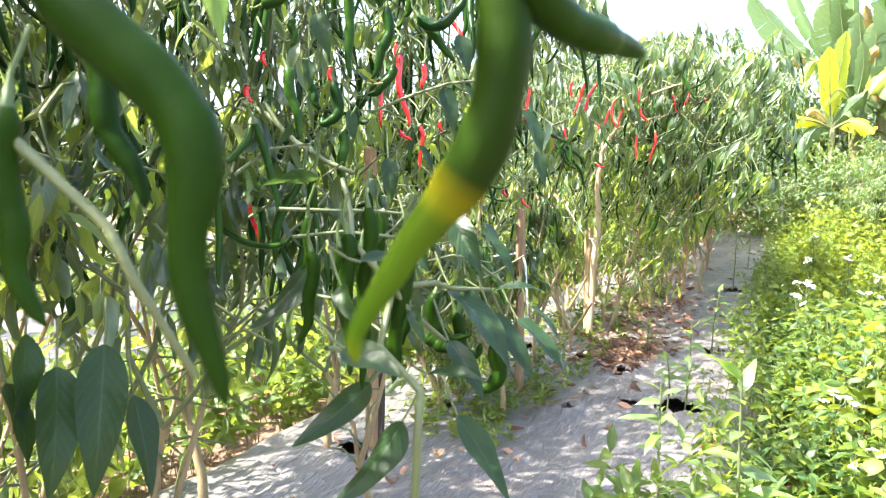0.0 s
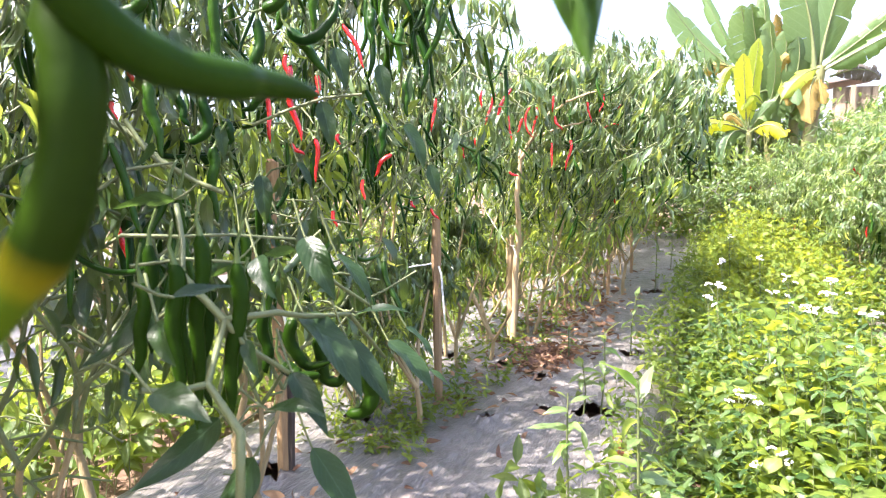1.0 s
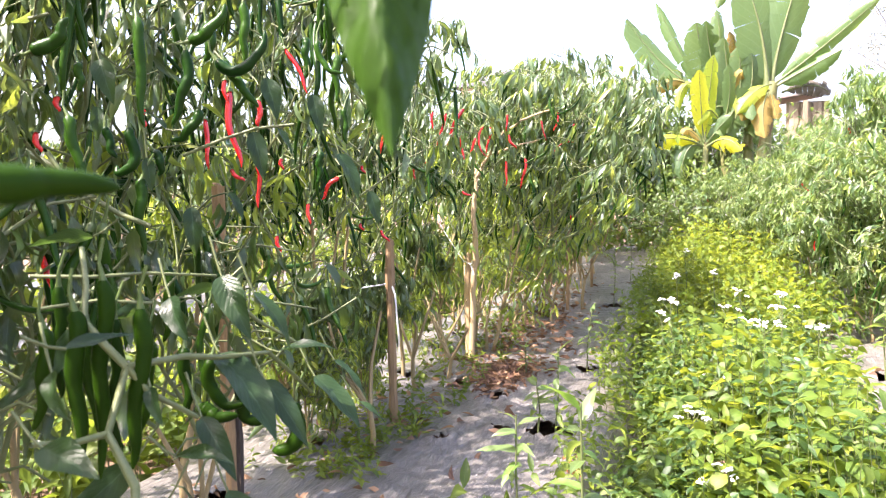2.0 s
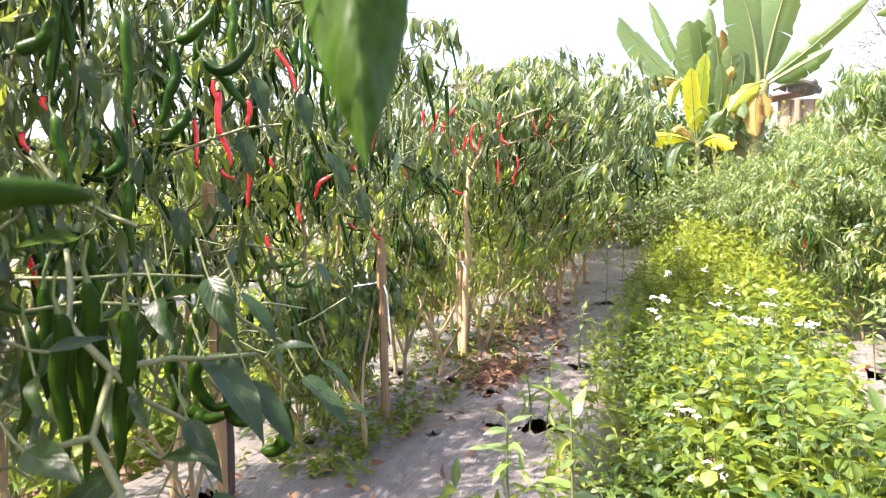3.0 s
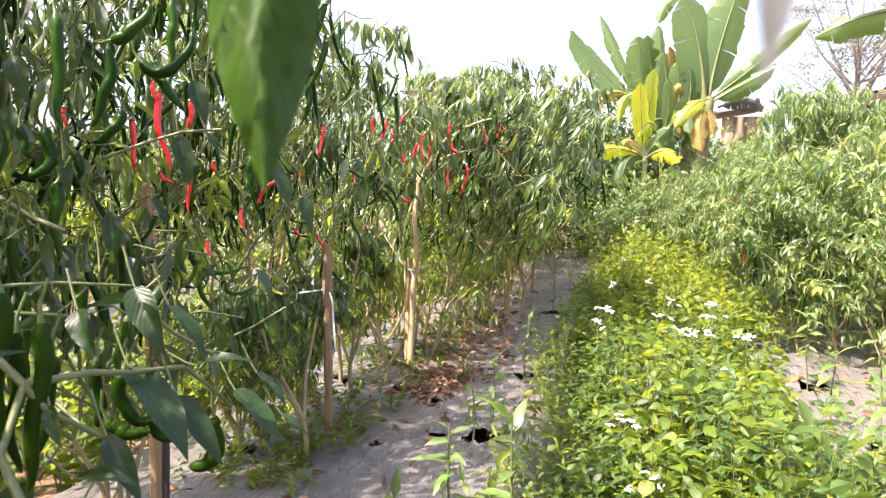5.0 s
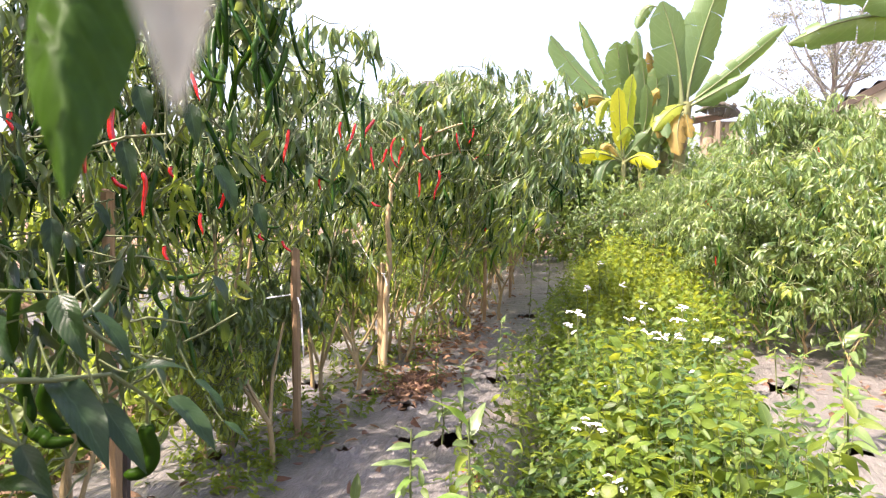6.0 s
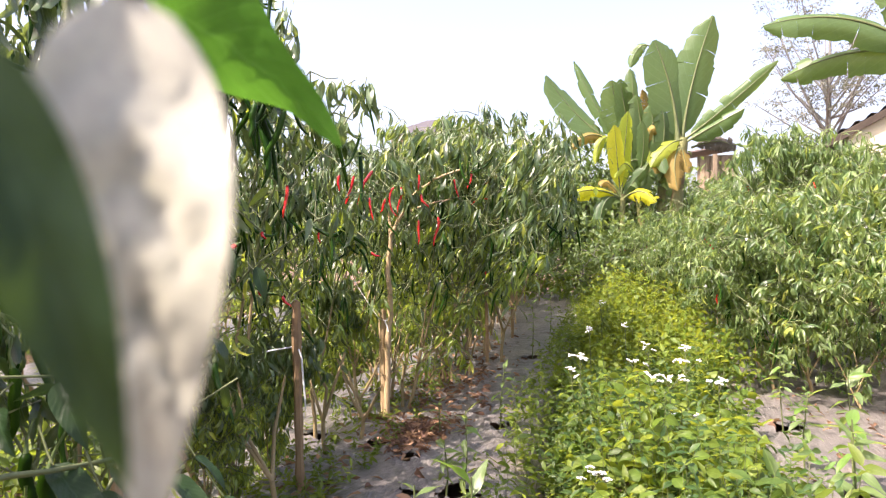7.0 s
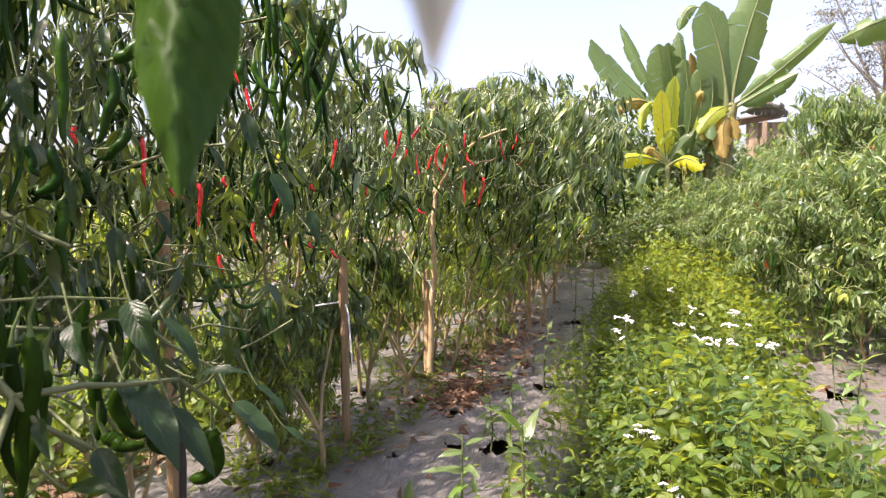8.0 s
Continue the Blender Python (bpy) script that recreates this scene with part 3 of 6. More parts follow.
def mulch_sheet(lo, hi, holes, seed, step):
    """Silver plastic over a bed, creased, tucked in at both sides, with planting holes cut through."""
    rs = np.random.RandomState(seed)
    xs, ys = np.arange(lo - 0.06, hi + 0.061, step), np.arange(-5.0, 11.0, step)
    X, Y = np.meshgrid(xs, ys)
    X = X + 0.02 * np.sin(Y * 3.1 + lo) * np.clip(np.abs(X - (lo + hi) / 2) / 0.5, 0, 1)
    Z = ground_height(X, Y) + 0.012
    ridge = np.sin(X * 23 + 2.2 * np.sin(Y * 1.9) + Y * 2.3) * np.sin(Y * 6.1 + X * 3.0)
    ridge2 = np.sin(Y * 31 + X * 13 + 3 * np.sin(X * 5 + Y)) * np.sin(X * 7.7 - Y * 1.7)
    Z = Z + 0.008 * np.abs(ridge) ** 1.5 + 0.007 * np.abs(ridge2) ** 2
    f = grid_faces(len(ys), len(xs))
    v = np.stack([X, Y, Z], 2).reshape(-1, 3)
    cen = v[f].mean(1)
    keep = np.ones(len(f), bool)
    for hx, hy, r in holes:
        a = np.arctan2(cen[:, 1] - hy, cen[:, 0] - hx)
        keep &= np.hypot(cen[:, 0] - hx, (cen[:, 1] - hy) * 1.1) > r * (1 + 0.22 * np.sin(3 * a + hx * 9 + hy * 5))
        near = np.hypot(v[:, 0] - hx, v[:, 1] - hy)
        v[:, 2] += 0.016 * np.exp(-((near - r) / 0.03) ** 2) * np.sin(7 * np.arctan2(v[:, 1] - hy, v[:, 0] - hx) + hy) ** 2
    ob = part("mulch_sheet", Soup().add(v, f[keep], v[:, :2]).mesh("mulch_sheet", M_MULCH))
    return tagged(ob, "creased dirty silver-grey plastic mulch sheet over a bed", "plastic mulch", "mulch sheets", "structure")


ROW_Y = [0.05 + 0.46 * i for i in range(-6, 23)]
holes_1 = [(-1.06 + 0.03 * math.sin(i * 2.1), y, 0.05) for i, y in enumerate(ROW_Y)]
holes_1 += [(-0.30, 2.25, 0.07), (-0.28, 3.12, 0.06), (-0.33, 4.98, 0.07), (-0.31, 6.3, 0.05), (-0.31, 0.3, 0.05), (-0.3, -0.3, 0.05)]
holes_1 += [(-0.46, 2.2, 0.035), (-0.62, 2.05, 0.03), (-0.57, 2.6, 0.04), (-0.42, 3.5, 0.03), (-0.75, 2.75, 0.05)]
holes_r = [(0.975, 3.33, 0.07), (1.02, 2.5, 0.06), (1.0, 1.7, 0.06), (1.55, 3.1, 0.06), (1.6, 2.2, 0.06)]
for (lo, hi), hs, sd, step in zip(BEDS, ([], [], holes_1, holes_r, []), range(5), (0.06, 0.05, 0.018, 0.026, 0.06)):
    mulch_sheet(lo, hi, hs, sd, step)

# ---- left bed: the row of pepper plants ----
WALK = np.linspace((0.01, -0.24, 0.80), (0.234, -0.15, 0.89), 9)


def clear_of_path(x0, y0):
    """True for places of a plant rooted at x0, y0 that leave the walk and the camera's view free."""
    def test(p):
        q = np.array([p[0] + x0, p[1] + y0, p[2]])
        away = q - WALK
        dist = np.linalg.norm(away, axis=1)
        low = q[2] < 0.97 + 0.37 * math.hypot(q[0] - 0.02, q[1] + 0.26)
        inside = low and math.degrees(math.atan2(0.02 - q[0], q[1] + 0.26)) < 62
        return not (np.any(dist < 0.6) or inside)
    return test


def at_place(ob, x, y, turn=0.0, size=1.0, z=0.0):
    ob.matrix_basis = pose(x, y, z, 0, 0, turn) @ Matrix.Scale(size, 4)
    return ob


ROW_LABEL = "tall staked chili plant full of long green and red peppers"
row_kinds = [chili_plant("chili_plant", 100 + i, ROW_LABEL, 1.44, (0.05, 0.0), 150, 0.0, 0.074, 5, 6, first=0.29, shoots=105, sprouts=34, group="row of tall chili plants") for i in range(3)]
open_kind = chili_plant("chili_plant", 180, "tall open chili plant hung with dark curved green peppers", 1.44, (0.05, 0.0), 190, 0.0, 0.070, 5, 2, first=0.29, shoots=75, sprouts=28, group="row of tall chili plants", floor=0.22)
far_kinds = [chili_plant("chili_plant", 120 + i, "tall chili plant with drooping leaves and hanging green peppers", 1.44, (0.06, 0.0), 46, 0.0, 0.092, 5, 6, False, first=0.29, shoots=70, sprouts=32, group="row of tall chili plants", shapes=DROOP_LEAVES) for i in range(3)]
back_low = at_place(chili_plant("chili_plant", 150, "low dense dark green chili plant at a stake's foot", 1.35, (0.0, 0.0), 10, 0.0, 0.15, 5, 6, False, first=0.3, shoots=150, group="row of tall chili plants"), -1.2, 3.3, 0, 0.5)
lean_kinds = [chili_plant("chili_plant", 160 + i, "chili plant leaning over the bed with drooping leaves and peppers", 1.44, (0.06, 0.0), 46, 0.0, 0.090, 5, 8, False, first=0.34, low=0.22, shoots=60, sprouts=26, group="row of tall chili plants", shapes=DROOP_LEAVES) for i in range(2)]
rs_row = np.random.RandomState(5)
used = set()
for i, y in enumerate(ROW_Y):
    near = 0.0 < y < 4.2
    kind = (open_kind if 1.3 < y < 1.7 else row_kinds[i % 3]) if near else far_kinds[i % 3]
    x = -1.06 + 0.03 * math.sin(i * 2.1) + (-0.10 if y < 1.6 else 0.0)
    turn, size = rs_row.rand() * 360, 0.98 + 0.06 * rs_row.rand() + (0.22 if 0.7 < y < 1.7 else (0.10 if y < 1.95 else (-0.06 if y < 4.5 else 0.0)))
    if y < -1.5 or y > 9.6:
        continue
    if 2.6 < y < 3.9:
        copy_thing(lean_kinds[i % 2], pose(x, y, 0, 0, 0, turn)).scale = (size, size, size)
    elif kind.name in used:
        copy_thing(kind, pose(x, y, 0, 0, 0, turn)).scale = (size, size, size)
    else:
        used.add(kind.name)
        at_place(kind, x, y, turn, size)

# crowns that lean over the middle of the bed
for i, (x, y, size, tilt) in enumerate([(-0.80, 3.40, 1.03, 15), (-0.80, 3.85, 1.06, 13), (-0.84, 4.3, 1.10, 13), (-0.80, 4.85, 1.20, 9), (-0.84, 5.2, 1.08, 11), (-0.86, 5.8, 1.08, 10), (-0.86, 5.4, 1.10, 11), (-0.86, 6.5, 1.08, 9), (-0.9, 7.4, 1.05, 6), (-0.9, 8.4, 1.04, 8), (-0.95, 9.4, 1.04, 4)]):
    m = pose(x, y, 0, 0, tilt, 0) @ pose(0, 0, 0, 0, 0, 40 * i)
    if i < 2:
        lean_kinds[i].matrix_basis = m @ Matrix.Scale(size, 4)
    else:
        copy_thing(lean_kinds[i % 2], m).scale = (size, size, size)
shade_kind = chili_plant("chili_plant", 195, "tall chili plant with a bare stem and a leafy drooping crown", 1.5, (0.02, 0.0), 44, 0.0, 0.090, 5, 7, False, None, "row of tall chili plants", first=0.30, shoots=40, shapes=DROOP_LEAVES, floor=0.8)
at_place(shade_kind, -1.40, 0.62, 0, 0.98)
for i, (x, y, size) in enumerate([(-1.38, 1.0, 0.95), (-0.52, 4.85, 1.20), (-0.72, 4.1, 1.06)]):
    copy_thing(shade_kind, pose(x, y, 0, 0, 0, 70 + 80 * i)).scale = (size, size, size)
spray = chili_plant("chili_plant", 190, "slender chili shoot rising above the row with drooping leaves", 1.44, (0.14, 0.0), 22, 0.0, 0.090, 4, 5, first=0.36, shoots=14, reach=0.55, group="row of tall chili plants", floor=1.02)
at_place(spray, -1.0, 2.0, 90, 1.16)
low_kind = chili_plant("chili_plant", 170, "low dense dark green chili plant round a stake", 0.86, (0.0, 0.0), 10, 0.0, 0.06, 4, 5, False, None, low=0.07, first=0.24, shoots=70, sprouts=60, group="row of tall chili plants")
at_place(low_kind, -1.02, 1.86, 40, 0.7)
for i, (x, y, size) in enumerate([(-0.98, 2.24, 0.7)]):
    copy_thing(low_kind, pose(x, y, 0, 0, 0, 65 * i)).scale = (size * 0.7, size * 0.7, size)
for i, (x, y, size) in enumerate([(-1.0, 1.98, 0.40), (-1.02, 2.3, 0.40)]):
    copy_thing(back_low, pose(x, y, 0, 0, 0, 77 * i)).scale = (size, size, size)


def ripe(top, tip, k):
    """A ripe pepper that hangs from its own thin twig, its point at tip."""
    top, tip, end = Vector(top), Vector(tip), Vector(PEPPER_ENDS[k])
    root = thing("red_pepper", "ripe glossy red chili pepper hanging on a twig", "chili pepper", Matrix.Translation(top), "ripe red peppers")
    turn = end.rotation_difference(tip - top).to_matrix().to_4x4()
    size = (tip - top).length / end.length
    fruit = part("fruit", RED_MESHES[k], root, m=turn @ Matrix.Diagonal((max(size, 0.95), max(size, 0.95), size, 1)))
    part("stalk", STALK, fruit)
    s = Soup().add(*tube([(0, 0, 0.03), (-0.015, 0.01, 0.045), (-0.045, 0.04, 0.06), (-0.08, 0.08, 0.075)], [0.0014, 0.0016, 0.002, 0.0024], 5))
    part("twig", s.mesh("twig", M_STEM), root)


ripe((-0.751, 0.678, 0.977), (-0.750, 0.676, 0.954), 0)
ripe((-0.753, 0.638, 0.922), (-0.746, 0.638, 0.892), 0)
ripe((-0.740, 0.844, 0.976), (-0.738, 0.842, 0.944), 0)
ripe((-0.734, 1.001, 0.973), (-0.728, 0.994, 0.876), 5)
ripe((-0.730, 1.077, 1.037), (-0.704, 1.070, 0.881), 3)
ripe((-0.731, 1.063, 1.054), (-0.727, 1.060, 1.008), 0)
ripe((-0.724, 1.279, 1.154), (-0.673, 1.284, 1.050), 9)
ripe((-0.727, 1.175, 1.028), (-0.731, 1.168, 0.968), 7)
ripe((-0.729, 1.069, 0.878), (-0.701, 1.075, 0.854), 0)
ripe((-0.727, 1.155, 0.892), (-0.706, 1.154, 0.816), 2)
ripe((-0.724, 1.254, 0.908), (-0.721, 1.253, 0.881), 0)
ripe((-0.699, 1.791, 1.039), (-0.712, 1.778, 0.942), 5)
ripe((-0.719, 1.530, 0.870), (-0.765, 1.511, 0.813), 3)
ripe((-0.717, 1.358, 0.807), (-0.712, 1.355, 0.754), 0)
ripe((-0.726, 1.230, 0.738), (-0.718, 1.229, 0.698), 0)
ripe((-0.716, 1.659, 0.903), (-0.706, 1.660, 0.880), 0)
ripe((-0.715, 1.639, 0.745), (-0.705, 1.640, 0.723), 0)
ripe((-0.704, 1.752, 0.720), (-0.678, 1.757, 0.685), 0)
ripe((-0.754, 0.632, 0.754), (-0.726, 0.634, 0.680), 1)
ripe((-0.657, 2.237, 1.101), (-0.687, 2.217, 0.988), 5)
ripe((-0.645, 2.413, 1.135), (-0.703, 2.383, 0.998), 3)
ripe((-0.648, 2.374, 1.034), (-0.635, 2.370, 0.943), 0)
ripe((-0.672, 2.076, 0.941), (-0.670, 2.073, 0.899), 0)
ripe((-0.681, 1.976, 0.905), (-0.680, 1.973, 0.866), 0)
ripe((-0.632, 2.645, 1.087), (-0.625, 2.637, 0.976), 4)
ripe((-0.628, 2.708, 1.092), (-0.629, 2.698, 0.986), 2)
ripe((-0.638, 2.535, 1.034), (-0.647, 2.527, 0.978), 1)
ripe((-0.603, 2.920, 1.157), (-0.608, 2.912, 1.084), 5)
ripe((-0.601, 2.934, 1.073), (-0.568, 2.938, 1.007), 3)
ripe((-0.512, 3.227, 1.159), (-0.489, 3.225, 1.058), 0)
ripe((-0.465, 3.440, 1.213), (-0.490, 3.424, 1.121), 9)
ripe((-0.392, 4.116, 1.269), (-0.534, 4.063, 1.160), 7)
ripe((-0.423, 3.705, 1.078), (-0.522, 3.670, 1.024), 4)
ripe((-0.558, 3.070, 0.978), (-0.574, 3.052, 0.835), 2)
ripe((-0.609, 2.919, 0.960), (-0.608, 2.909, 0.847), 1)
ripe((-0.643, 2.362, 0.828), (-0.607, 2.371, 0.810), 0)
ripe((-0.436, 3.673, 0.692), (-0.435, 3.671, 0.662), 0)
ripe((-0.667, 2.119, 1.095), (-0.667, 2.114, 1.036), 0)
ripe((0.79, 4.05, 0.55), (0.79, 4.05, 0.49), 0)

# ---- stakes and ties ----
def stake(x, y, top, width, tilt, turn, label, seed, split=False, wood=None):
    """A split wooden stake driven into the bed: squarish, uneven, with a rough top."""
    rs = np.random.RandomState(seed)
    root = thing("wooden_stake", label, "stake", pose(x, y, 0, tilt, tilt * 0.5, turn), "wooden stakes")
    z = np.linspace(-0.12, top, 14)
    bow = np.stack([0.006 * np.sin(z * 4 + seed), 0.005 * np.cos(z * 5 + seed), z], 1)
    r = width * 0.62 * (1 + 0.07 * rs.normal(0, 1, 14))
    s = Soup().add(*tube(bow, r, 7, 0.72))
    cap = tube([bow[-1], bow[-1] + [0.002, 0, 0.004], bow[-1] + [0.003, 0.001, 0.007]], [r[-1], r[-1] * 0.7, 0.0005], 7, 0.72)
    wood = wood or M_WOOD
    part("shaft", s.mesh("shaft", wood, smooth=False), root)
    part("cut_top", Soup().add(*cap).mesh("cut_top", wood, smooth=False), root, "rough pale sawn top")
    if split:
        zz = np.linspace(-0.1, 0.3, 7)
        d = np.stack([width * 0.8 + 0.004 * np.sin(zz * 9), 0.006 + 0 * zz, zz], 1)
        part("dark_splinter", Soup().add(*tube(d, [0.012, 0.014, 0.013, 0.012, 0.013, 0.009, 0.002], 6, 0.6)).mesh("dark_splinter", M_DARKWOOD, smooth=False), root, "blackened rotten split side of the stake")
    return root


stake(-1.03, 1.45, 0.85, 0.030, 1.5, 10, "weathered wooden stake with a dark rotten split", 1, True)
stake(-0.856, 2.18, 0.66, 0.026, 1.0, 30, "reddish brown wooden stake with a white tie", 2)
stake(-0.875, 3.23, 0.52, 0.030, 0.5, 15, "wooden stake with a white tie, coloured pale for sun", 3, wood=M_SUNWOOD)
for i, (x, y, h) in enumerate([(-0.82, 4.35, 0.6), (-0.9, 5.2, 0.7), (-0.8, 6.1, 0.65), (-0.88, 7.0, 0.7), (-0.84, 8.1, 0.7), (-0.86, 9.2, 0.7), (-0.62, 4.75, 0.55), (-0.6, 5.95, 0.6)]):
    stake(x, y, h, 0.022, (-1) ** i * 2.0, 25 * i, "thin brown wooden stake among the chili stems", 4 + i)


def old_stem(x, y):
    """A gnarled chili stem beside a stake, forking into long bare branches hung with peppers."""
    rs = np.random.RandomState(31)
    root = thing("gnarled_chili_plant", "gnarled tan woody chili plant forking above its stake", "chili plant", pose(x, y, 0))

    def limb(name, pts, r0, r1):
        p = np.array(pts, float)
        t = np.linspace(0, 1, 4 * len(p))
        q = np.stack([np.interp(t, np.linspace(0, 1, len(p)), p[:, a]) for a in range(3)], 1)
        q[1:-1] += rs.normal(0, 0.0035, (len(q) - 2, 3))
        part(name, Soup().add(*tube(q, np.linspace(r0, r1, len(q)) * (1 + rs.normal(0, 0.09, len(q))), 8)).mesh(name, M_SUNWOOD), root)

    limb("trunk", [(0.02, 0, -0.12), (0.03, 0.01, 0.3), (0.045, 0, 0.58), (0.04, -0.01, 0.72), (0.055, -0.01, 0.90)], 0.016, 0.011)
    limb("branch", [(0.055, -0.01, 0.89), (0.11, 0.0, 1.0), (0.16, 0.01, 1.08), (0.27, 0.02, 1.16), (0.40, 0.03, 1.20)], 0.010, 0.004)
    limb("branch", [(0.10, 0.0, 0.99), (0.22, -0.03, 1.03), (0.36, -0.04, 1.06)], 0.006, 0.003)
    limb("branch", [(0.055, -0.01, 0.89), (0.04, 0.0, 1.0), (0.06, 0.01, 1.14)], 0.008, 0.003)


old_stem(-0.875, 3.20)


def bare_stem(x, y, top, tilt, turn, seed):
    """A thin woody lower stem that forks low."""
    rs = np.random.RandomState(seed)
    root = thing("woody_stem", "bare brown woody chili stem at the row's foot", "plant stem", pose(x, y, -0.01, tilt, 0, turn), "bare stems")
    s = Soup()
    fork = np.array([0.0, 0.0, top * 0.35])
    s.add(*tube([(0, 0, -0.13), (0.008, 0.003, top * 0.18), fork], [0.011, 0.009, 0.008], 7))
    for k in range(3):
        a = rs.rand() * 6.28
        e = fork + np.array([np.cos(a) * 0.12, np.sin(a) * 0.12, top * 0.65])
        s.add(*tube([fork, (fork + e) / 2 + rs.normal(0, 0.02, 3), e], [0.007, 0.006, 0.004], 6))
    part("stem", s.mesh("stem", M_TRUNK), root)


rs_st = np.random.RandomState(31)
bare_stem(-0.795, 1.86, 0.45, 4, 20, 1)
for i in range(28):
    bare_stem(-0.86 + rs_st.normal(0, 0.13), 2.6 + i * 0.25 + rs_st.normal(0, 0.06), 0.28 + 0.16 * rs_st.rand(), rs_st.normal(0, 6), rs_st.rand() * 360, 40 + i)


def ribbon(points, width, name="plastic_tie", label="white plastic tie string knotted round a stake"):
    """A flat strip of plastic string with some thickness."""
    root = thing(name, label, "plastic tie", group="white ties")
    r = [width] * len(points)
    r[-1] = width * 0.6
    part("strip", Soup().add(*tube(points, r, 6, 0.25)).mesh("strip", M_TIE), root)


def ring(x, y, z, r):
    a = np.linspace(0, 6.6, 16)
    return [(x + r * math.cos(t), y + r * math.sin(t) * 0.8, z + 0.004 * math.sin(t * 2)) for t in a]


ribbon(ring(-0.858, 2.18, 0.5, 0.021), 0.0028)
ribbon([(-0.875, 2.165, 0.502), (-0.92, 2.13, 0.497), (-0.98, 2.1, 0.485), (-1.02, 2.09, 0.475)], 0.0024)
ribbon([(-0.84, 2.16, 0.497), (-0.825, 2.15, 0.47), (-0.82, 2.15, 0.40), (-0.812, 2.145, 0.33), (-0.81, 2.145, 0.29)], 0.0036)
ribbon(ring(-0.873, 3.23, 0.475, 0.024), 0.0028)
ribbon([(-0.89, 3.21, 0.48), (-0.93, 3.2, 0.54), (-0.99, 3.2, 0.63), (-1.02, 3.2, 0.68)], 0.0018)
ribbon([(-0.86, 3.20, 0.475), (-0.845, 3.19, 0.45), (-0.835, 3.185, 0.42)], 0.0036)
ribbon(ring(-1.02, 1.45, 0.44, 0.026), 0.0028)
ribbon([(-1.0, 1.43, 0.45), (-0.985, 1.42, 0.43), (-0.975, 1.41, 0.38)], 0.0042)
ribbon([(-0.70, 5.2, 0.42), (-0.68, 5.18, 0.34), (-0.66, 5.16, 0.24)], 0.0048)

# ---- near plants at the bed's path side ----
NEAR_LABEL = "large chili plant with thick green peppers close by"
# its crown stays above the view and shades the pepper bunch
at_place(chili_plant("chili_plant", 301, NEAR_LABEL, 1.62, (-0.1, 0.0), 12, 0.0, 0.085, 5, 6, clear=clear_of_path(-0.34, 0.30), low=0.3, material=M_LEAF_NEAR_SHADED, shoots=70), -0.34, 0.30)
near_fill = at_place(chili_plant("chili_plant", 306, "low chili plant with shade-darkened leaves and hanging green peppers", 0.88, (0.0, 0.0), 26, 0.0, 0.062, 4, 3, low=0.2, first=0.3, material=M_LEAF_NEAR_SHADED, shoots=42, floor=0.56, group="row of tall chili plants"), -0.74, 0.98)
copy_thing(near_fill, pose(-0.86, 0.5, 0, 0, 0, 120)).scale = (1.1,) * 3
at_place(chili_plant("chili_plant", 302, NEAR_LABEL, 1.5, (-0.2, 0.1), 18, 0.0, 0.075, 4, 4, clear=clear_of_path(-0.52, -0.2), material=M_LEAF_NEAR_SHADED, shoots=14), -0.52, -0.2)


# three unseen plants, added only to keep sun off the near peppers
at_place(chili_plant("chili_plant", 303, "unseen leafy chili plant added to shade the near peppers", 1.62, (0.0, 0.0), 10, 0.0, 0.085, 5, 7, clear=lambda q: clear_of_path(-0.62, -0.08)(q) and q[2] > 0.5, material=M_LEAF_NEAR_SHADED, shoots=150), -0.62, -0.08)
at_place(chili_plant("chili_plant", 304, "unseen leafy chili plant added to shade the near peppers", 1.6, (0.0, 0.0), 10, 0.0, 0.085, 5, 7, clear=clear_of_path(-0.45, -0.62), material=M_LEAF_NEAR_SHADED, shoots=120), -0.45, -0.62)

at_place(chili_plant("chili_plant", 305, "unseen leafy chili plant added to shade the near peppers", 1.72, (0.0, 0.0), 6, 0.0, 0.09, 5, 8, clear=lambda q: clear_of_path(-0.55, -0.42)(q) and q[2] > 0.9, material=M_LEAF_NEAR_SHADED, shoots=170), -0.55, -0.42)


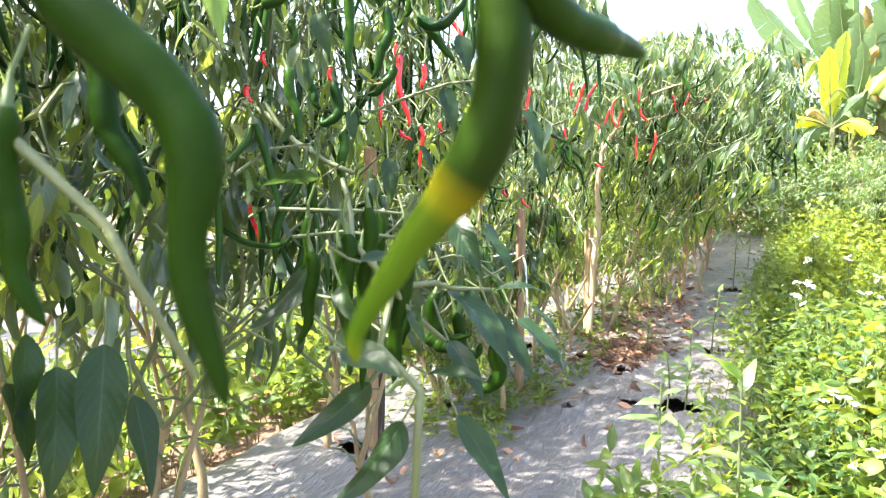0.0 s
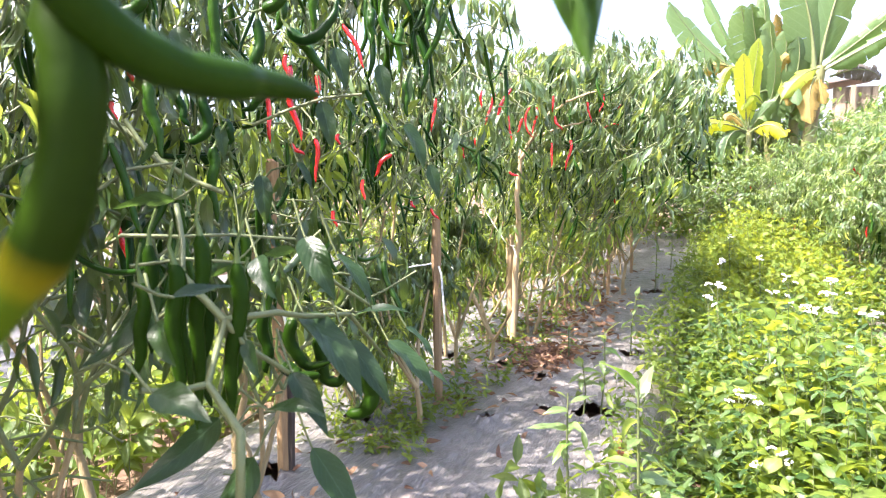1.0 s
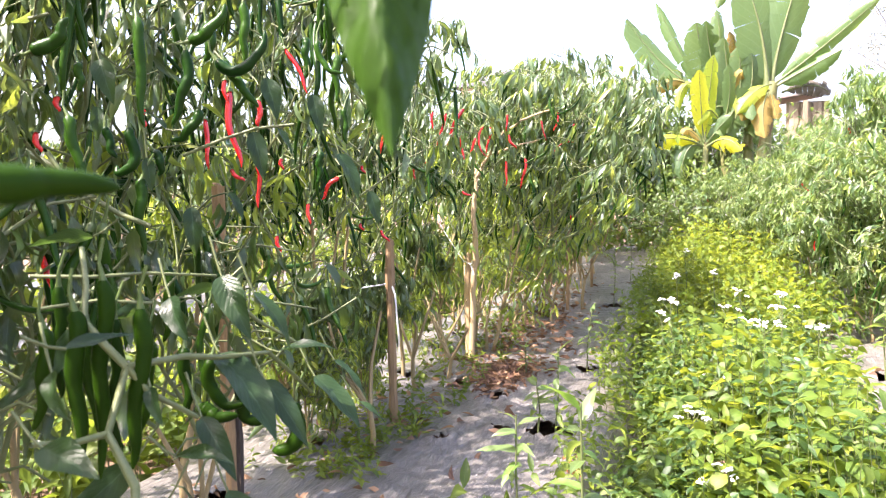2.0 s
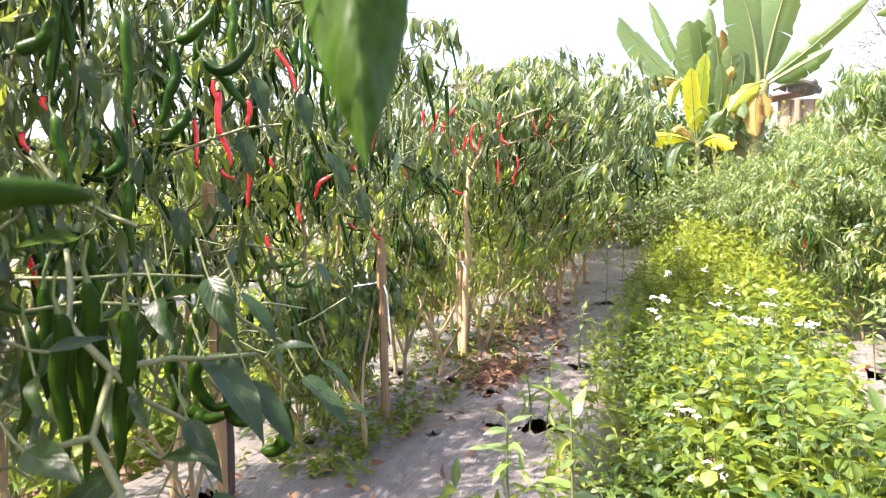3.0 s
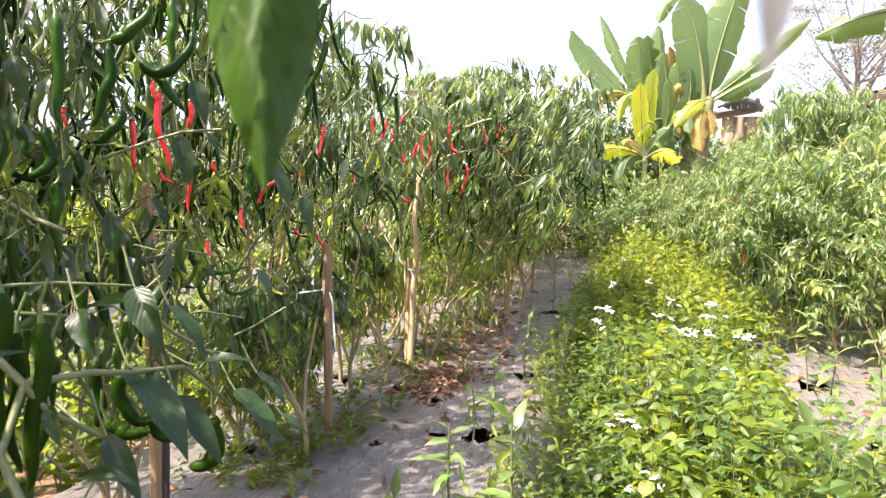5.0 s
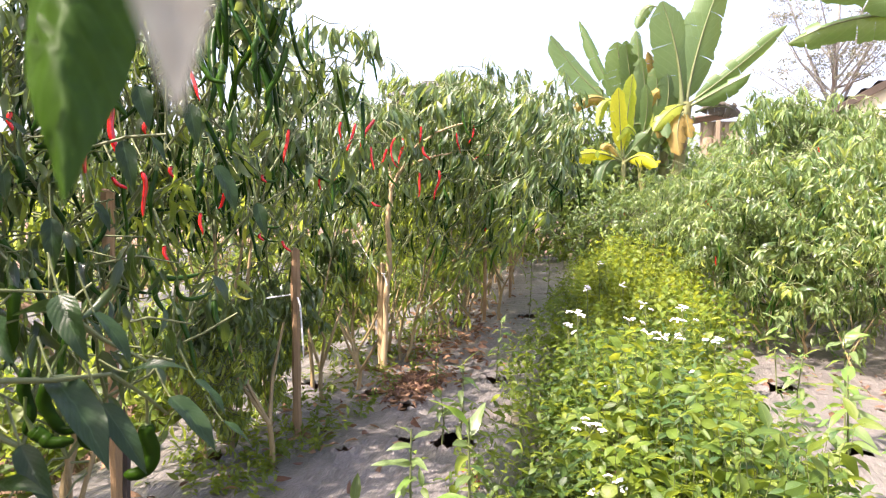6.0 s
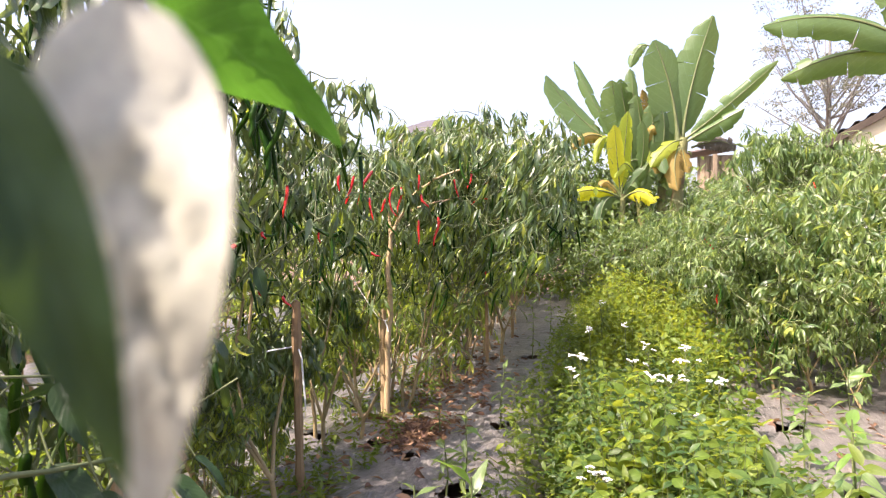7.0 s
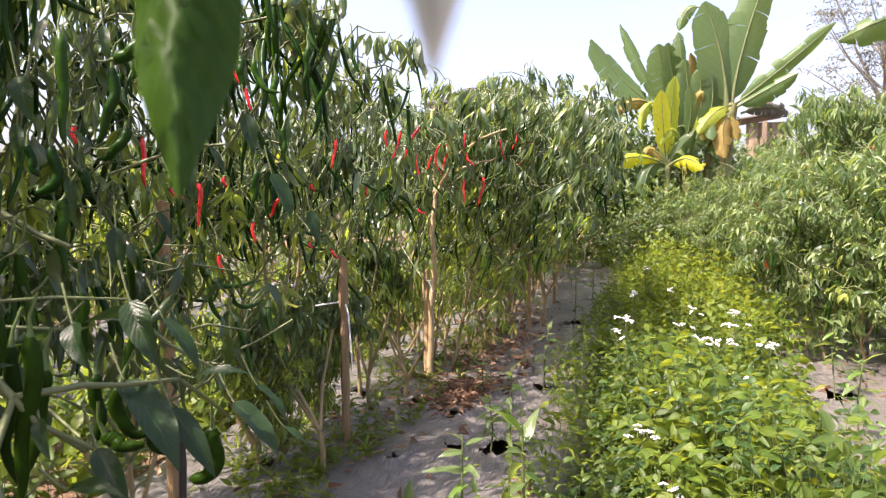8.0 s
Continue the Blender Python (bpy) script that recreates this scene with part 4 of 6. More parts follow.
def big_leaf(base, tip, width, k, material, label, roll=0.0, droop=None, fold=0.3, crumple=0.012, face=None):
    """One large near leaf from its base to its tip, on a short stalk."""
    base, tip = Vector(base), Vector(tip)
    v, f, u = leaf_shape(22, width, fold, (0.3, 0.5, 0.8)[k % 3] if droop is None else droop, 0.16, 60 + k, 4, 0.36)
    inner = 1 - np.abs(2 * u[:, 0] - 1) ** 4
    v[:, 2] += crumple * inner * (np.sin(u[:, 1] * 27 + k + 9 * np.abs(u[:, 0] - 0.5)) * np.sin(u[:, 0] * 19 + 2 * k) + 0.6 * np.sin(u[:, 1] * 47 + u[:, 0] * 31)) * np.sin(np.pi * u[:, 1])
    end = Vector(v.reshape(22, -1, 3)[-1, 4])
    size = (tip - base).length / end.length
    turn = Vector((0, 1, 0)).rotation_difference((tip - base).normalized()).to_matrix().to_4x4()
    m = Matrix.Translation(base) @ turn @ Matrix.Rotation(roll, 4, "Y") @ end.rotation_difference(Vector((0, 1, 0))).to_matrix().to_4x4() @ Matrix.Scale(size, 4)
    if face:
        y = (tip - base).normalized()
        z = (Vector(face) - Vector(face).dot(y) * y).normalized()
        x = y.cross(z)
        aim = Matrix(((x.x, y.x, z.x), (x.y, y.y, z.y), (x.z, y.z, z.z))).to_4x4()
        m = Matrix.Translation(base) @ aim @ end.rotation_difference(Vector((0, 1, 0))).to_matrix().to_4x4() @ Matrix.Scale(size, 4)
    root = thing("chili_leaf", label, "leaf", group="near chili leaves")
    part("blade", Soup().add(v, f, u).mesh("blade", material), root, m=m)
    back = (base - tip).normalized()
    s = Soup().add(*tube([base, base + back * 0.012 + Vector((0, 0, 0.004)), base + back * 0.03 + Vector((0, 0, 0.015))], [0.0011, 0.0012, 0.0014], 6))
    part("leaf_stalk", s.mesh("leaf_stalk", M_STEM), root)
    return root


big_leaf((0.024, 0.070, 0.951), (0.040, 0.047, 0.844), 0.54, 0, M_LEAF_MID, "large crinkled green chili leaf hanging point down", 0.0, 0.25, -0.8, 0.034, (0.35, -0.9, 0.15))
big_leaf((0.1540, -0.073, 0.918), (0.1570, -0.074, 0.855), 0.38, 2, M_LEAF_GLINT, "crinkled chili leaf close by, coloured pale for sun glint", 0.0, 0.2, 0.3, 0.03, (0.5, -0.8, 0.35))
# added dark leaf, plays the shaded half of the pale one
big_leaf((0.1515, -0.0935, 0.9085), (0.1640, -0.0872, 0.8663), 0.29, 1, M_LEAF_SHADED, "dark leaf added as the pale leaf's shaded half", 0.0, 0.2, 0.35, 0.012, (0.75, -0.65, 0.0))
big_leaf((0.020, 0.118, 0.99), (0.105, 0.124, 0.925), 0.62, 1, M_LEAF_FRESH, "bright sunlit green chili leaf arching over", -0.1, None, 0.15)
big_leaf((-0.214, -0.003, 0.93), (-0.207, -0.003, 0.845), 0.3, 0, M_LEAF_LIME, "yellowish green chili leaf hanging from above", 2.6)
# leaves below get their shade from the dark leaf colour
DARK = "drooping green chili leaf, darkened as in shade"
big_leaf((-0.316, 0.453, 0.749), (-0.274, 0.439, 0.688), 0.42, 2, M_LEAF_SHADED, DARK, 2.0)
big_leaf((-0.284, 0.461, 0.732), (-0.248, 0.467, 0.674), 0.30, 2, M_LEAF_SHADED, DARK, 1.2)
big_leaf((-0.305, 0.429, 0.675), (-0.227, 0.404, 0.602), 0.42, 1, M_LEAF_SHADED, DARK, 1.0)
big_leaf((-0.286, 0.586, 0.614), (-0.225, 0.579, 0.558), 0.42, 1, M_LEAF_SHADED, DARK, 1.0)
big_leaf((-0.287, 0.639, 0.621), (-0.250, 0.646, 0.576), 0.40, 1, M_LEAF_SHADED, DARK, 0.8)
big_leaf((-0.278, 0.688, 0.555), (-0.242, 0.696, 0.524), 0.35, 0, M_LEAF_SHADED, DARK, 0.6)
big_leaf((-0.339, 0.403, 0.733), (-0.307, 0.388, 0.695), 0.50, 2, M_LEAF_SHADED, DARK, 2.2)
big_leaf((-0.287, 0.229, 0.724), (-0.271, 0.276, 0.726), 0.30, 0, M_LEAF_SHADED, DARK, 0.4)
big_leaf((-0.285, 0.203, 0.661), (-0.231, 0.197, 0.648), 0.50, 0, M_LEAF_SHADED, DARK, 0.8)
big_leaf((-0.277, 0.327, 0.611), (-0.218, 0.324, 0.612), 0.34, 2, M_LEAF_SHADED, DARK, 0.3)
big_leaf((-0.269, 0.352, 0.638), (-0.227, 0.340, 0.590), 0.36, 2, M_LEAF_SHADED, DARK, 1.6)
big_leaf((-0.285, 0.309, 0.675), (-0.267, 0.301, 0.646), 0.40, 2, M_LEAF_SHADED, DARK, 2.2)
big_leaf((-0.313, 0.240, 0.702), (-0.284, 0.225, 0.674), 0.45, 2, M_LEAF_SHADED, DARK, 2.2)
big_leaf((-0.387, 0.429, 0.722), (-0.412, 0.400, 0.708), 0.40, 1, M_LEAF_SHADED, DARK, 0.6)
big_leaf((-0.302, 0.533, 0.654), (-0.239, 0.552, 0.656), 0.30, 2, M_LEAF_SHADED, DARK, 0.2)
big_leaf((-0.370, 0.519, 0.728), (-0.404, 0.487, 0.718), 0.35, 0, M_LEAF_SHADED, DARK, 0.5)
big_leaf((-0.419, 0.842, 0.983), (-0.405, 0.840, 0.917), 0.42, 0, M_LEAF_SHADED, DARK, 2.2)
big_leaf((-0.378, 0.846, 0.891), (-0.348, 0.849, 0.818), 0.45, 1, M_LEAF_SHADED, DARK, 1.6)
big_leaf((-0.623, 0.620, 0.950), (-0.623, 0.616, 0.903), 0.40, 2, M_LEAF_SHADED, DARK, 2.4)
big_leaf((-0.461, 0.779, 1.001), (-0.443, 0.778, 0.938), 0.50, 0, M_LEAF_SHADED, DARK, 2.0)
big_leaf((-0.583, 0.585, 1.004), (-0.563, 0.585, 0.946), 0.50, 1, M_LEAF_SHADED, DARK, 2.2)
big_leaf((-0.531, 0.688, 0.813), (-0.524, 0.684, 0.743), 0.40, 2, M_LEAF_SHADED, DARK, 2.4)
big_leaf((-0.507, 0.483, 0.785), (-0.578, 0.460, 0.774), 0.34, 0, M_LEAF_SHADED, DARK, 0.5)
big_leaf((-0.478, 0.766, 0.922), (-0.460, 0.765, 0.849), 0.42, 1, M_LEAF_SHADED, DARK, 2.2)
big_leaf((-0.520, 0.663, 1.080), (-0.511, 0.661, 1.028), 0.30, 2, M_LEAF_SHADED, DARK, 2.4)
big_leaf((-0.461, 1.035, 0.937), (-0.453, 1.044, 1.008), 0.30, 0, M_LEAF_SHADED, DARK, 0.4)
big_leaf((-0.579, 0.659, 0.882), (-0.571, 0.657, 0.833), 0.40, 1, M_LEAF_SHADED, DARK, 2.2)
big_leaf((-0.609, 0.563, 0.855), (-0.634, 0.553, 0.824), 0.35, 2, M_LEAF_SHADED, DARK, 0.6)
big_leaf((-0.470, 0.822, 0.932), (-0.447, 0.825, 0.888), 0.36, 0, M_LEAF_SHADED, DARK, 1.2)
big_leaf((-0.510, 0.748, 0.833), (-0.489, 0.751, 0.791), 0.40, 1, M_LEAF_SHADED, DARK, 1.4)
big_leaf((-0.568, 0.687, 0.923), (-0.607, 0.677, 0.948), 0.36, 2, M_LEAF_SHADED, DARK, 0.6)
big_leaf((-0.435, 1.086, 0.833), (-0.417, 1.085, 0.766), 0.40, 0, M_LEAF_SHADED, DARK, 2.2)
big_leaf((-0.602, 0.167, 0.645), (-0.590, 0.143, 0.561), 0.42, 0, M_LEAF_SHADED, DARK, 1.2)
big_leaf((-0.583, 0.182, 0.613), (-0.559, 0.151, 0.502), 0.4, 1, M_LEAF_SHADED, DARK, 1.6)
big_leaf((-0.561, 0.216, 0.629), (-0.537, 0.179, 0.500), 0.36, 2, M_LEAF_SHADED, DARK, 2.0)
big_leaf((-0.537, 0.226, 0.581), (-0.504, 0.214, 0.493), 0.34, 0, M_LEAF_SHADED, DARK, 1.4)
big_leaf((-0.603, 0.147, 0.604), (-0.577, 0.146, 0.532), 0.4, 1, M_LEAF_SHADED, DARK, 1.0)
big_leaf((-0.332, 0.378, 0.542), (-0.376, 0.315, 0.470), 0.4, 2, M_LEAF_SHADED, DARK, 1.0)
big_leaf((-0.283, 0.405, 0.548), (-0.222, 0.397, 0.472), 0.34, 0, M_LEAF_SHADED, DARK, 1.4)
big_leaf((-0.263, 0.443, 0.648), (-0.217, 0.444, 0.584), 0.34, 1, M_LEAF_SHADED, DARK, 1.6)
big_leaf((-0.366, 0.372, 0.578), (-0.420, 0.311, 0.522), 0.34, 2, M_LEAF_SHADED, DARK, 0.8)
big_leaf((-0.426, 0.364, 0.705), (-0.473, 0.310, 0.634), 0.4, 1, M_LEAF_SHADED, DARK, 1.0)


def fat_pepper(points, radius, material, label, slim=0.0):
    """A thick near pepper along a curve, with its stalk."""
    p = np.array([Vector(q) for q in points])
    t, tt = np.linspace(0, 1, len(p)), np.linspace(0, 1, 26)
    c = np.stack([np.interp(tt, t, p[:, i]) for i in range(3)], 1)
    for _ in range(6):
        c[1:-1] = (c[:-2] + 2 * c[1:-1] + c[2:]) / 4
    ph = p.sum() * 40
    c[2:] += radius * 0.22 * np.stack([np.sin(tt * 11 + ph), np.cos(tt * 9 + ph), 0 * tt], 1)[2:]
    r = radius * np.interp(tt, [0, 0.03, 0.12, 0.4, 0.6, 0.8, 0.95, 1], [0.5, 0.86, 1.0, 0.97, 0.86 - 0.26 * slim, 0.66 - 0.24 * slim, 0.42 - 0.14 * slim, 0.06]) * (1 + 0.05 * np.sin(tt * 21 + ph) + 0.03 * np.sin(tt * 47 + 2 * ph))
    root = thing("green_pepper", label, "chili pepper", group="near green peppers")
    part("fruit", Soup().add(*tube(c, r, 18)).mesh("fruit", material), root)
    up = c[0] - c[2]
    up /= np.linalg.norm(up)
    s = Soup().add(*tube([c[0] + up * 0.03 + [0.006, 0.003, 0.006], c[0] + up * 0.016, c[0] + up * 0.004, c[0] - up * 0.004], [0.0015, 0.0014, 0.0026, radius * 0.55], 8))
    part("stalk", s.mesh("stalk", M_STALK), root)


fat_pepper([(-0.065, -0.053, 0.854), (-0.063, -0.052, 0.829), (-0.063, -0.052, 0.808), (-0.068, -0.053, 0.793), (-0.081, -0.057, 0.782), (-0.092, -0.062, 0.770), (-0.099, -0.064, 0.755), (-0.102, -0.063, 0.747), (-0.101, -0.061, 0.738)], 0.0078, M_TURNING, "thick curved green pepper turning yellow at its end", 1.0)
fat_pepper([(-0.172, -0.109, 0.847), (-0.156, -0.103, 0.830), (-0.139, -0.097, 0.812), (-0.130, -0.095, 0.795), (-0.130, -0.098, 0.772), (-0.129, -0.100, 0.754), (-0.123, -0.099, 0.732)], 0.0085, M_GREEN_SHADED, "thick long green pepper hanging close by", 0.6)
fat_pepper([(-0.061, -0.075, 0.869), (-0.053, -0.048, 0.842), (-0.050, -0.031, 0.836), (-0.044, -0.013, 0.836), (-0.041, 0.003, 0.837), (-0.039, 0.017, 0.835)], 0.0062, M_GREEN_SHADED, "curved green pepper pointing sideways")
fat_pepper([(-0.258, -0.027, 0.86), (-0.250, -0.027, 0.822), (-0.242, -0.026, 0.801), (-0.231, -0.023, 0.778)], 0.006, M_GREEN_SHADED, "slim green pepper darkened as if in shade")
fat_pepper([(-0.287, -0.045, 0.819), (-0.285, -0.049, 0.782), (-0.281, -0.050, 0.758), (-0.267, -0.046, 0.728)], 0.007, M_GREEN_SHADED, "slim green pepper darkened as if in shade")
BUNCH = "thick green pepper in a hanging bunch, darkened for shade"
fat_pepper([(-0.338, 0.288, 0.739), (-0.336, 0.287, 0.714), (-0.336, 0.283, 0.678), (-0.333, 0.281, 0.643), (-0.328, 0.280, 0.615)], 0.0070, M_GREEN_SHADED, BUNCH)
fat_pepper([(-0.332, 0.313, 0.761), (-0.329, 0.311, 0.724), (-0.332, 0.306, 0.687), (-0.332, 0.303, 0.645), (-0.328, 0.299, 0.596)], 0.0070, M_GREEN_SHADED, BUNCH)
fat_pepper([(-0.294, 0.312, 0.739), (-0.291, 0.310, 0.708), (-0.294, 0.306, 0.671), (-0.297, 0.302, 0.635), (-0.299, 0.299, 0.607)], 0.0070, M_GREEN_SHADED, BUNCH)
fat_pepper([(-0.314, 0.345, 0.704), (-0.315, 0.342, 0.674), (-0.321, 0.336, 0.636), (-0.327, 0.332, 0.606)], 0.0066, M_GREEN_SHADED, BUNCH)
fat_pepper([(-0.385, 0.346, 0.719), (-0.382, 0.343, 0.679), (-0.379, 0.341, 0.649), (-0.367, 0.342, 0.614)], 0.0066, M_GREEN_SHADED, BUNCH)
fat_pepper([(-0.388, 0.303, 0.719), (-0.385, 0.301, 0.689), (-0.388, 0.298, 0.661), (-0.394, 0.293, 0.632)], 0.0066, M_GREEN_SHADED, BUNCH)
fat_pepper([(-0.375, 0.369, 0.716), (-0.371, 0.367, 0.674), (-0.377, 0.361, 0.633), (-0.367, 0.361, 0.592)], 0.0066, M_GREEN_SHADED, BUNCH)
fat_pepper([(-0.443, 0.372, 0.744), (-0.440, 0.370, 0.706), (-0.443, 0.366, 0.669), (-0.440, 0.364, 0.637)], 0.0066, M_GREEN_SHADED, BUNCH)
fat_pepper([(-0.337, 0.460, 0.661), (-0.340, 0.457, 0.639), (-0.333, 0.457, 0.620), (-0.318, 0.461, 0.610), (-0.297, 0.468, 0.617)], 0.0070, M_GREEN_SHADED, BUNCH)
fat_pepper([(-0.335, 0.436, 0.619), (-0.326, 0.438, 0.610), (-0.313, 0.441, 0.606), (-0.299, 0.446, 0.608)], 0.0075, M_GREEN_SHADED, BUNCH)
fat_pepper([(-0.323, 0.483, 0.637), (-0.318, 0.482, 0.611), (-0.311, 0.482, 0.592), (-0.300, 0.485, 0.588), (-0.292, 0.489, 0.604)], 0.0070, M_GREEN_SHADED, BUNCH)
fat_pepper([(-0.404, 0.502, 0.659), (-0.402, 0.500, 0.628), (-0.397, 0.499, 0.603), (-0.398, 0.497, 0.587)], 0.0070, M_GREEN_SHADED, BUNCH)
fat_pepper([(-0.309, 0.576, 0.583), (-0.305, 0.575, 0.552), (-0.311, 0.571, 0.527), (-0.336, 0.563, 0.526)], 0.0105, M_GREEN_SHADED, BUNCH)
fat_pepper([(-0.460, 0.545, 0.741), (-0.454, 0.543, 0.694), (-0.460, 0.537, 0.655)], 0.0066, M_GREEN_SHADED, BUNCH)

fat_pepper([(-0.505, 0.664, 1.036), (-0.486, 0.670, 1.043), (-0.469, 0.677, 1.060), (-0.460, 0.682, 1.085)], 0.0085, M_GREEN, "curved dark green pepper hanging in the row")
fat_pepper([(-0.488, 0.699, 1.015), (-0.472, 0.702, 0.997), (-0.444, 0.711, 1.005), (-0.428, 0.718, 1.029), (-0.426, 0.721, 1.056)], 0.0080, M_GREEN, "curved dark green pepper hanging in the row")
fat_pepper([(-0.491, 0.719, 1.018), (-0.477, 0.721, 0.993), (-0.460, 0.724, 0.976), (-0.444, 0.727, 0.951)], 0.0075, M_GREEN, "curved dark green pepper hanging in the row")
fat_pepper([(-0.574, 0.646, 1.068), (-0.567, 0.644, 1.023), (-0.570, 0.638, 0.966), (-0.560, 0.637, 0.921)], 0.0075, M_GREEN, "curved dark green pepper hanging in the row")
fat_pepper([(-0.543, 0.704, 1.033), (-0.539, 0.702, 0.993), (-0.548, 0.696, 0.960), (-0.561, 0.689, 0.928)], 0.0078, M_GREEN, "curved dark green pepper hanging in the row")
fat_pepper([(-0.495, 0.778, 1.111), (-0.492, 0.775, 1.064), (-0.493, 0.771, 1.024)], 0.0070, M_GREEN, "curved dark green pepper hanging in the row")
fat_pepper([(-0.604, 0.655, 0.923), (-0.595, 0.655, 0.894), (-0.598, 0.652, 0.870), (-0.615, 0.646, 0.858), (-0.622, 0.645, 0.872)], 0.0078, M_GREEN, "curved dark green pepper hanging in the row")
fat_pepper([(-0.620, 0.567, 0.932), (-0.610, 0.566, 0.887), (-0.595, 0.566, 0.835)], 0.0075, M_GREEN, "curved dark green pepper hanging in the row")
fat_pepper([(-0.555, 0.746, 0.956), (-0.562, 0.742, 0.933), (-0.578, 0.735, 0.914), (-0.593, 0.730, 0.910)], 0.0075, M_GREEN, "curved dark green pepper hanging in the row")
fat_pepper([(-0.584, 0.654, 0.853), (-0.587, 0.650, 0.813), (-0.581, 0.646, 0.747)], 0.0080, M_GREEN, "curved dark green pepper hanging in the row")
fat_pepper([(-0.457, 0.892, 1.080), (-0.452, 0.888, 1.023)], 0.0065, M_GREEN, "curved dark green pepper hanging in the row")
fat_pepper([(-0.453, 0.997, 1.070), (-0.455, 0.993, 1.033), (-0.450, 0.991, 0.989)], 0.0065, M_GREEN, "curved dark green pepper hanging in the row")
fat_pepper([(-0.621, 0.521, 1.006), (-0.603, 0.527, 1.011), (-0.589, 0.532, 1.026), (-0.580, 0.537, 1.045)], 0.0090, M_GREEN, "curved dark green pepper hanging in the row")
fat_pepper([(-0.515, 0.716, 1.073), (-0.507, 0.716, 1.038), (-0.518, 0.710, 1.018)], 0.0075, M_GREEN, "curved dark green pepper hanging in the row")
fat_pepper([(-0.651, 0.662, 0.927), (-0.643, 0.662, 0.898), (-0.636, 0.662, 0.883)], 0.0060, M_GREEN, "curved dark green pepper hanging in the row")
fat_pepper([(-0.620, 0.721, 0.896), (-0.606, 0.723, 0.875), (-0.612, 0.720, 0.859)], 0.0068, M_GREEN, "curved dark green pepper hanging in the row")
fat_pepper([(-0.454, 0.929, 0.899), (-0.455, 0.923, 0.845)], 0.0060, M_GREEN, "curved dark green pepper hanging in the row")
fat_pepper([(-0.462, 1.039, 0.982), (-0.458, 1.034, 0.918)], 0.0060, M_GREEN, "curved dark green pepper hanging in the row")
fat_pepper([(-0.650, 0.617, 1.008), (-0.644, 0.616, 0.970)], 0.0060, M_GREEN, "curved dark green pepper hanging in the row")
fat_pepper([(-0.463, 0.943, 1.085), (-0.458, 0.942, 1.055), (-0.441, 0.945, 1.034), (-0.421, 0.951, 1.031)], 0.0055, M_GREEN, "curved dark green pepper hanging in the row")
fat_pepper([(-0.423, 1.064, 1.132), (-0.427, 1.057, 1.067)], 0.0060, M_GREEN, "curved dark green pepper hanging in the row")

def twig(points, r, label="green forked chili branch with pale nodes"):
    root = thing("chili_branch", label, "branch", group="near chili branches")
    part("stem", Soup().add(*tube(points, np.linspace(r, r * 0.7, len(points)), 8)).mesh("stem", M_STEM), root)


twig([(-0.27, 0.27, -0.05), (-0.255, 0.25, 0.35), (-0.24, 0.236, 0.58), (-0.237, 0.235, 0.627), (-0.295, 0.272, 0.647), (-0.297, 0.297, 0.694)], 0.0042, "thick pale green main stem of a chili plant")
twig([(-0.297, 0.297, 0.694), (-0.318, 0.292, 0.716), (-0.339, 0.298, 0.730), (-0.354, 0.317, 0.756), (-0.374, 0.334, 0.786)], 0.0034)
twig([(-0.297, 0.297, 0.694), (-0.284, 0.353, 0.691), (-0.292, 0.412, 0.676), (-0.280, 0.478, 0.667)], 0.0032)
twig([(-0.297, 0.297, 0.694), (-0.286, 0.308, 0.671), (-0.272, 0.351, 0.638)], 0.0030)
twig([(-0.295, 0.272, 0.647), (-0.305, 0.248, 0.647), (-0.310, 0.216, 0.656)], 0.0030)
twig([(-0.487, 0.381, 0.752), (-0.429, 0.398, 0.751), (-0.412, 0.456, 0.749), (-0.371, 0.520, 0.740)], 0.0021)
twig([(-0.445, 0.349, 0.726), (-0.407, 0.382, 0.731), (-0.349, 0.420, 0.724), (-0.356, 0.471, 0.725)], 0.0018)
twig([(-0.280, 0.478, 0.667), (-0.294, 0.553, 0.623), (-0.294, 0.592, 0.592)], 0.0025)
twig([(-0.300, 0.562, 0.620), (-0.309, 0.576, 0.580)], 0.0020)
twig([(-0.332, 0.468, 0.736), (-0.315, 0.511, 0.694), (-0.294, 0.557, 0.661)], 0.0025)
twig([(-0.715, 0.587, 0.889), (-0.678, 0.596, 0.871), (-0.636, 0.606, 0.833), (-0.594, 0.616, 0.807), (-0.550, 0.627, 0.789)], 0.0050)
twig([(-0.670, 0.579, 0.888), (-0.642, 0.584, 0.847), (-0.615, 0.590, 0.821)], 0.0035)
twig([(-0.577, 0.733, 0.888), (-0.522, 0.752, 0.911), (-0.473, 0.768, 0.927), (-0.420, 0.785, 0.932)], 0.0028)
twig([(-0.671, 0.563, 1.057), (-0.645, 0.571, 1.063)], 0.0028)
twig([(-0.36, -0.16, 0.75), (-0.22, -0.07, 0.92), (-0.06, 0.0, 1.0), (0.02, 0.05, 0.985), (0.06, 0.10, 1.0)], 0.003)
twig([(-0.12, -0.03, 0.965), (-0.06, -0.01, 0.975), (0.0, 0.0, 0.99), (0.099, -0.030, 0.985), (0.156, -0.075, 0.963), (0.147, -0.085, 0.942)], 0.0026)
twig([(-0.32, -0.06, 0.84), (-0.275, -0.042, 0.798), (-0.246, -0.031, 0.770), (-0.234, -0.028, 0.747), (-0.23, 0.0, 0.70)], 0.0028)

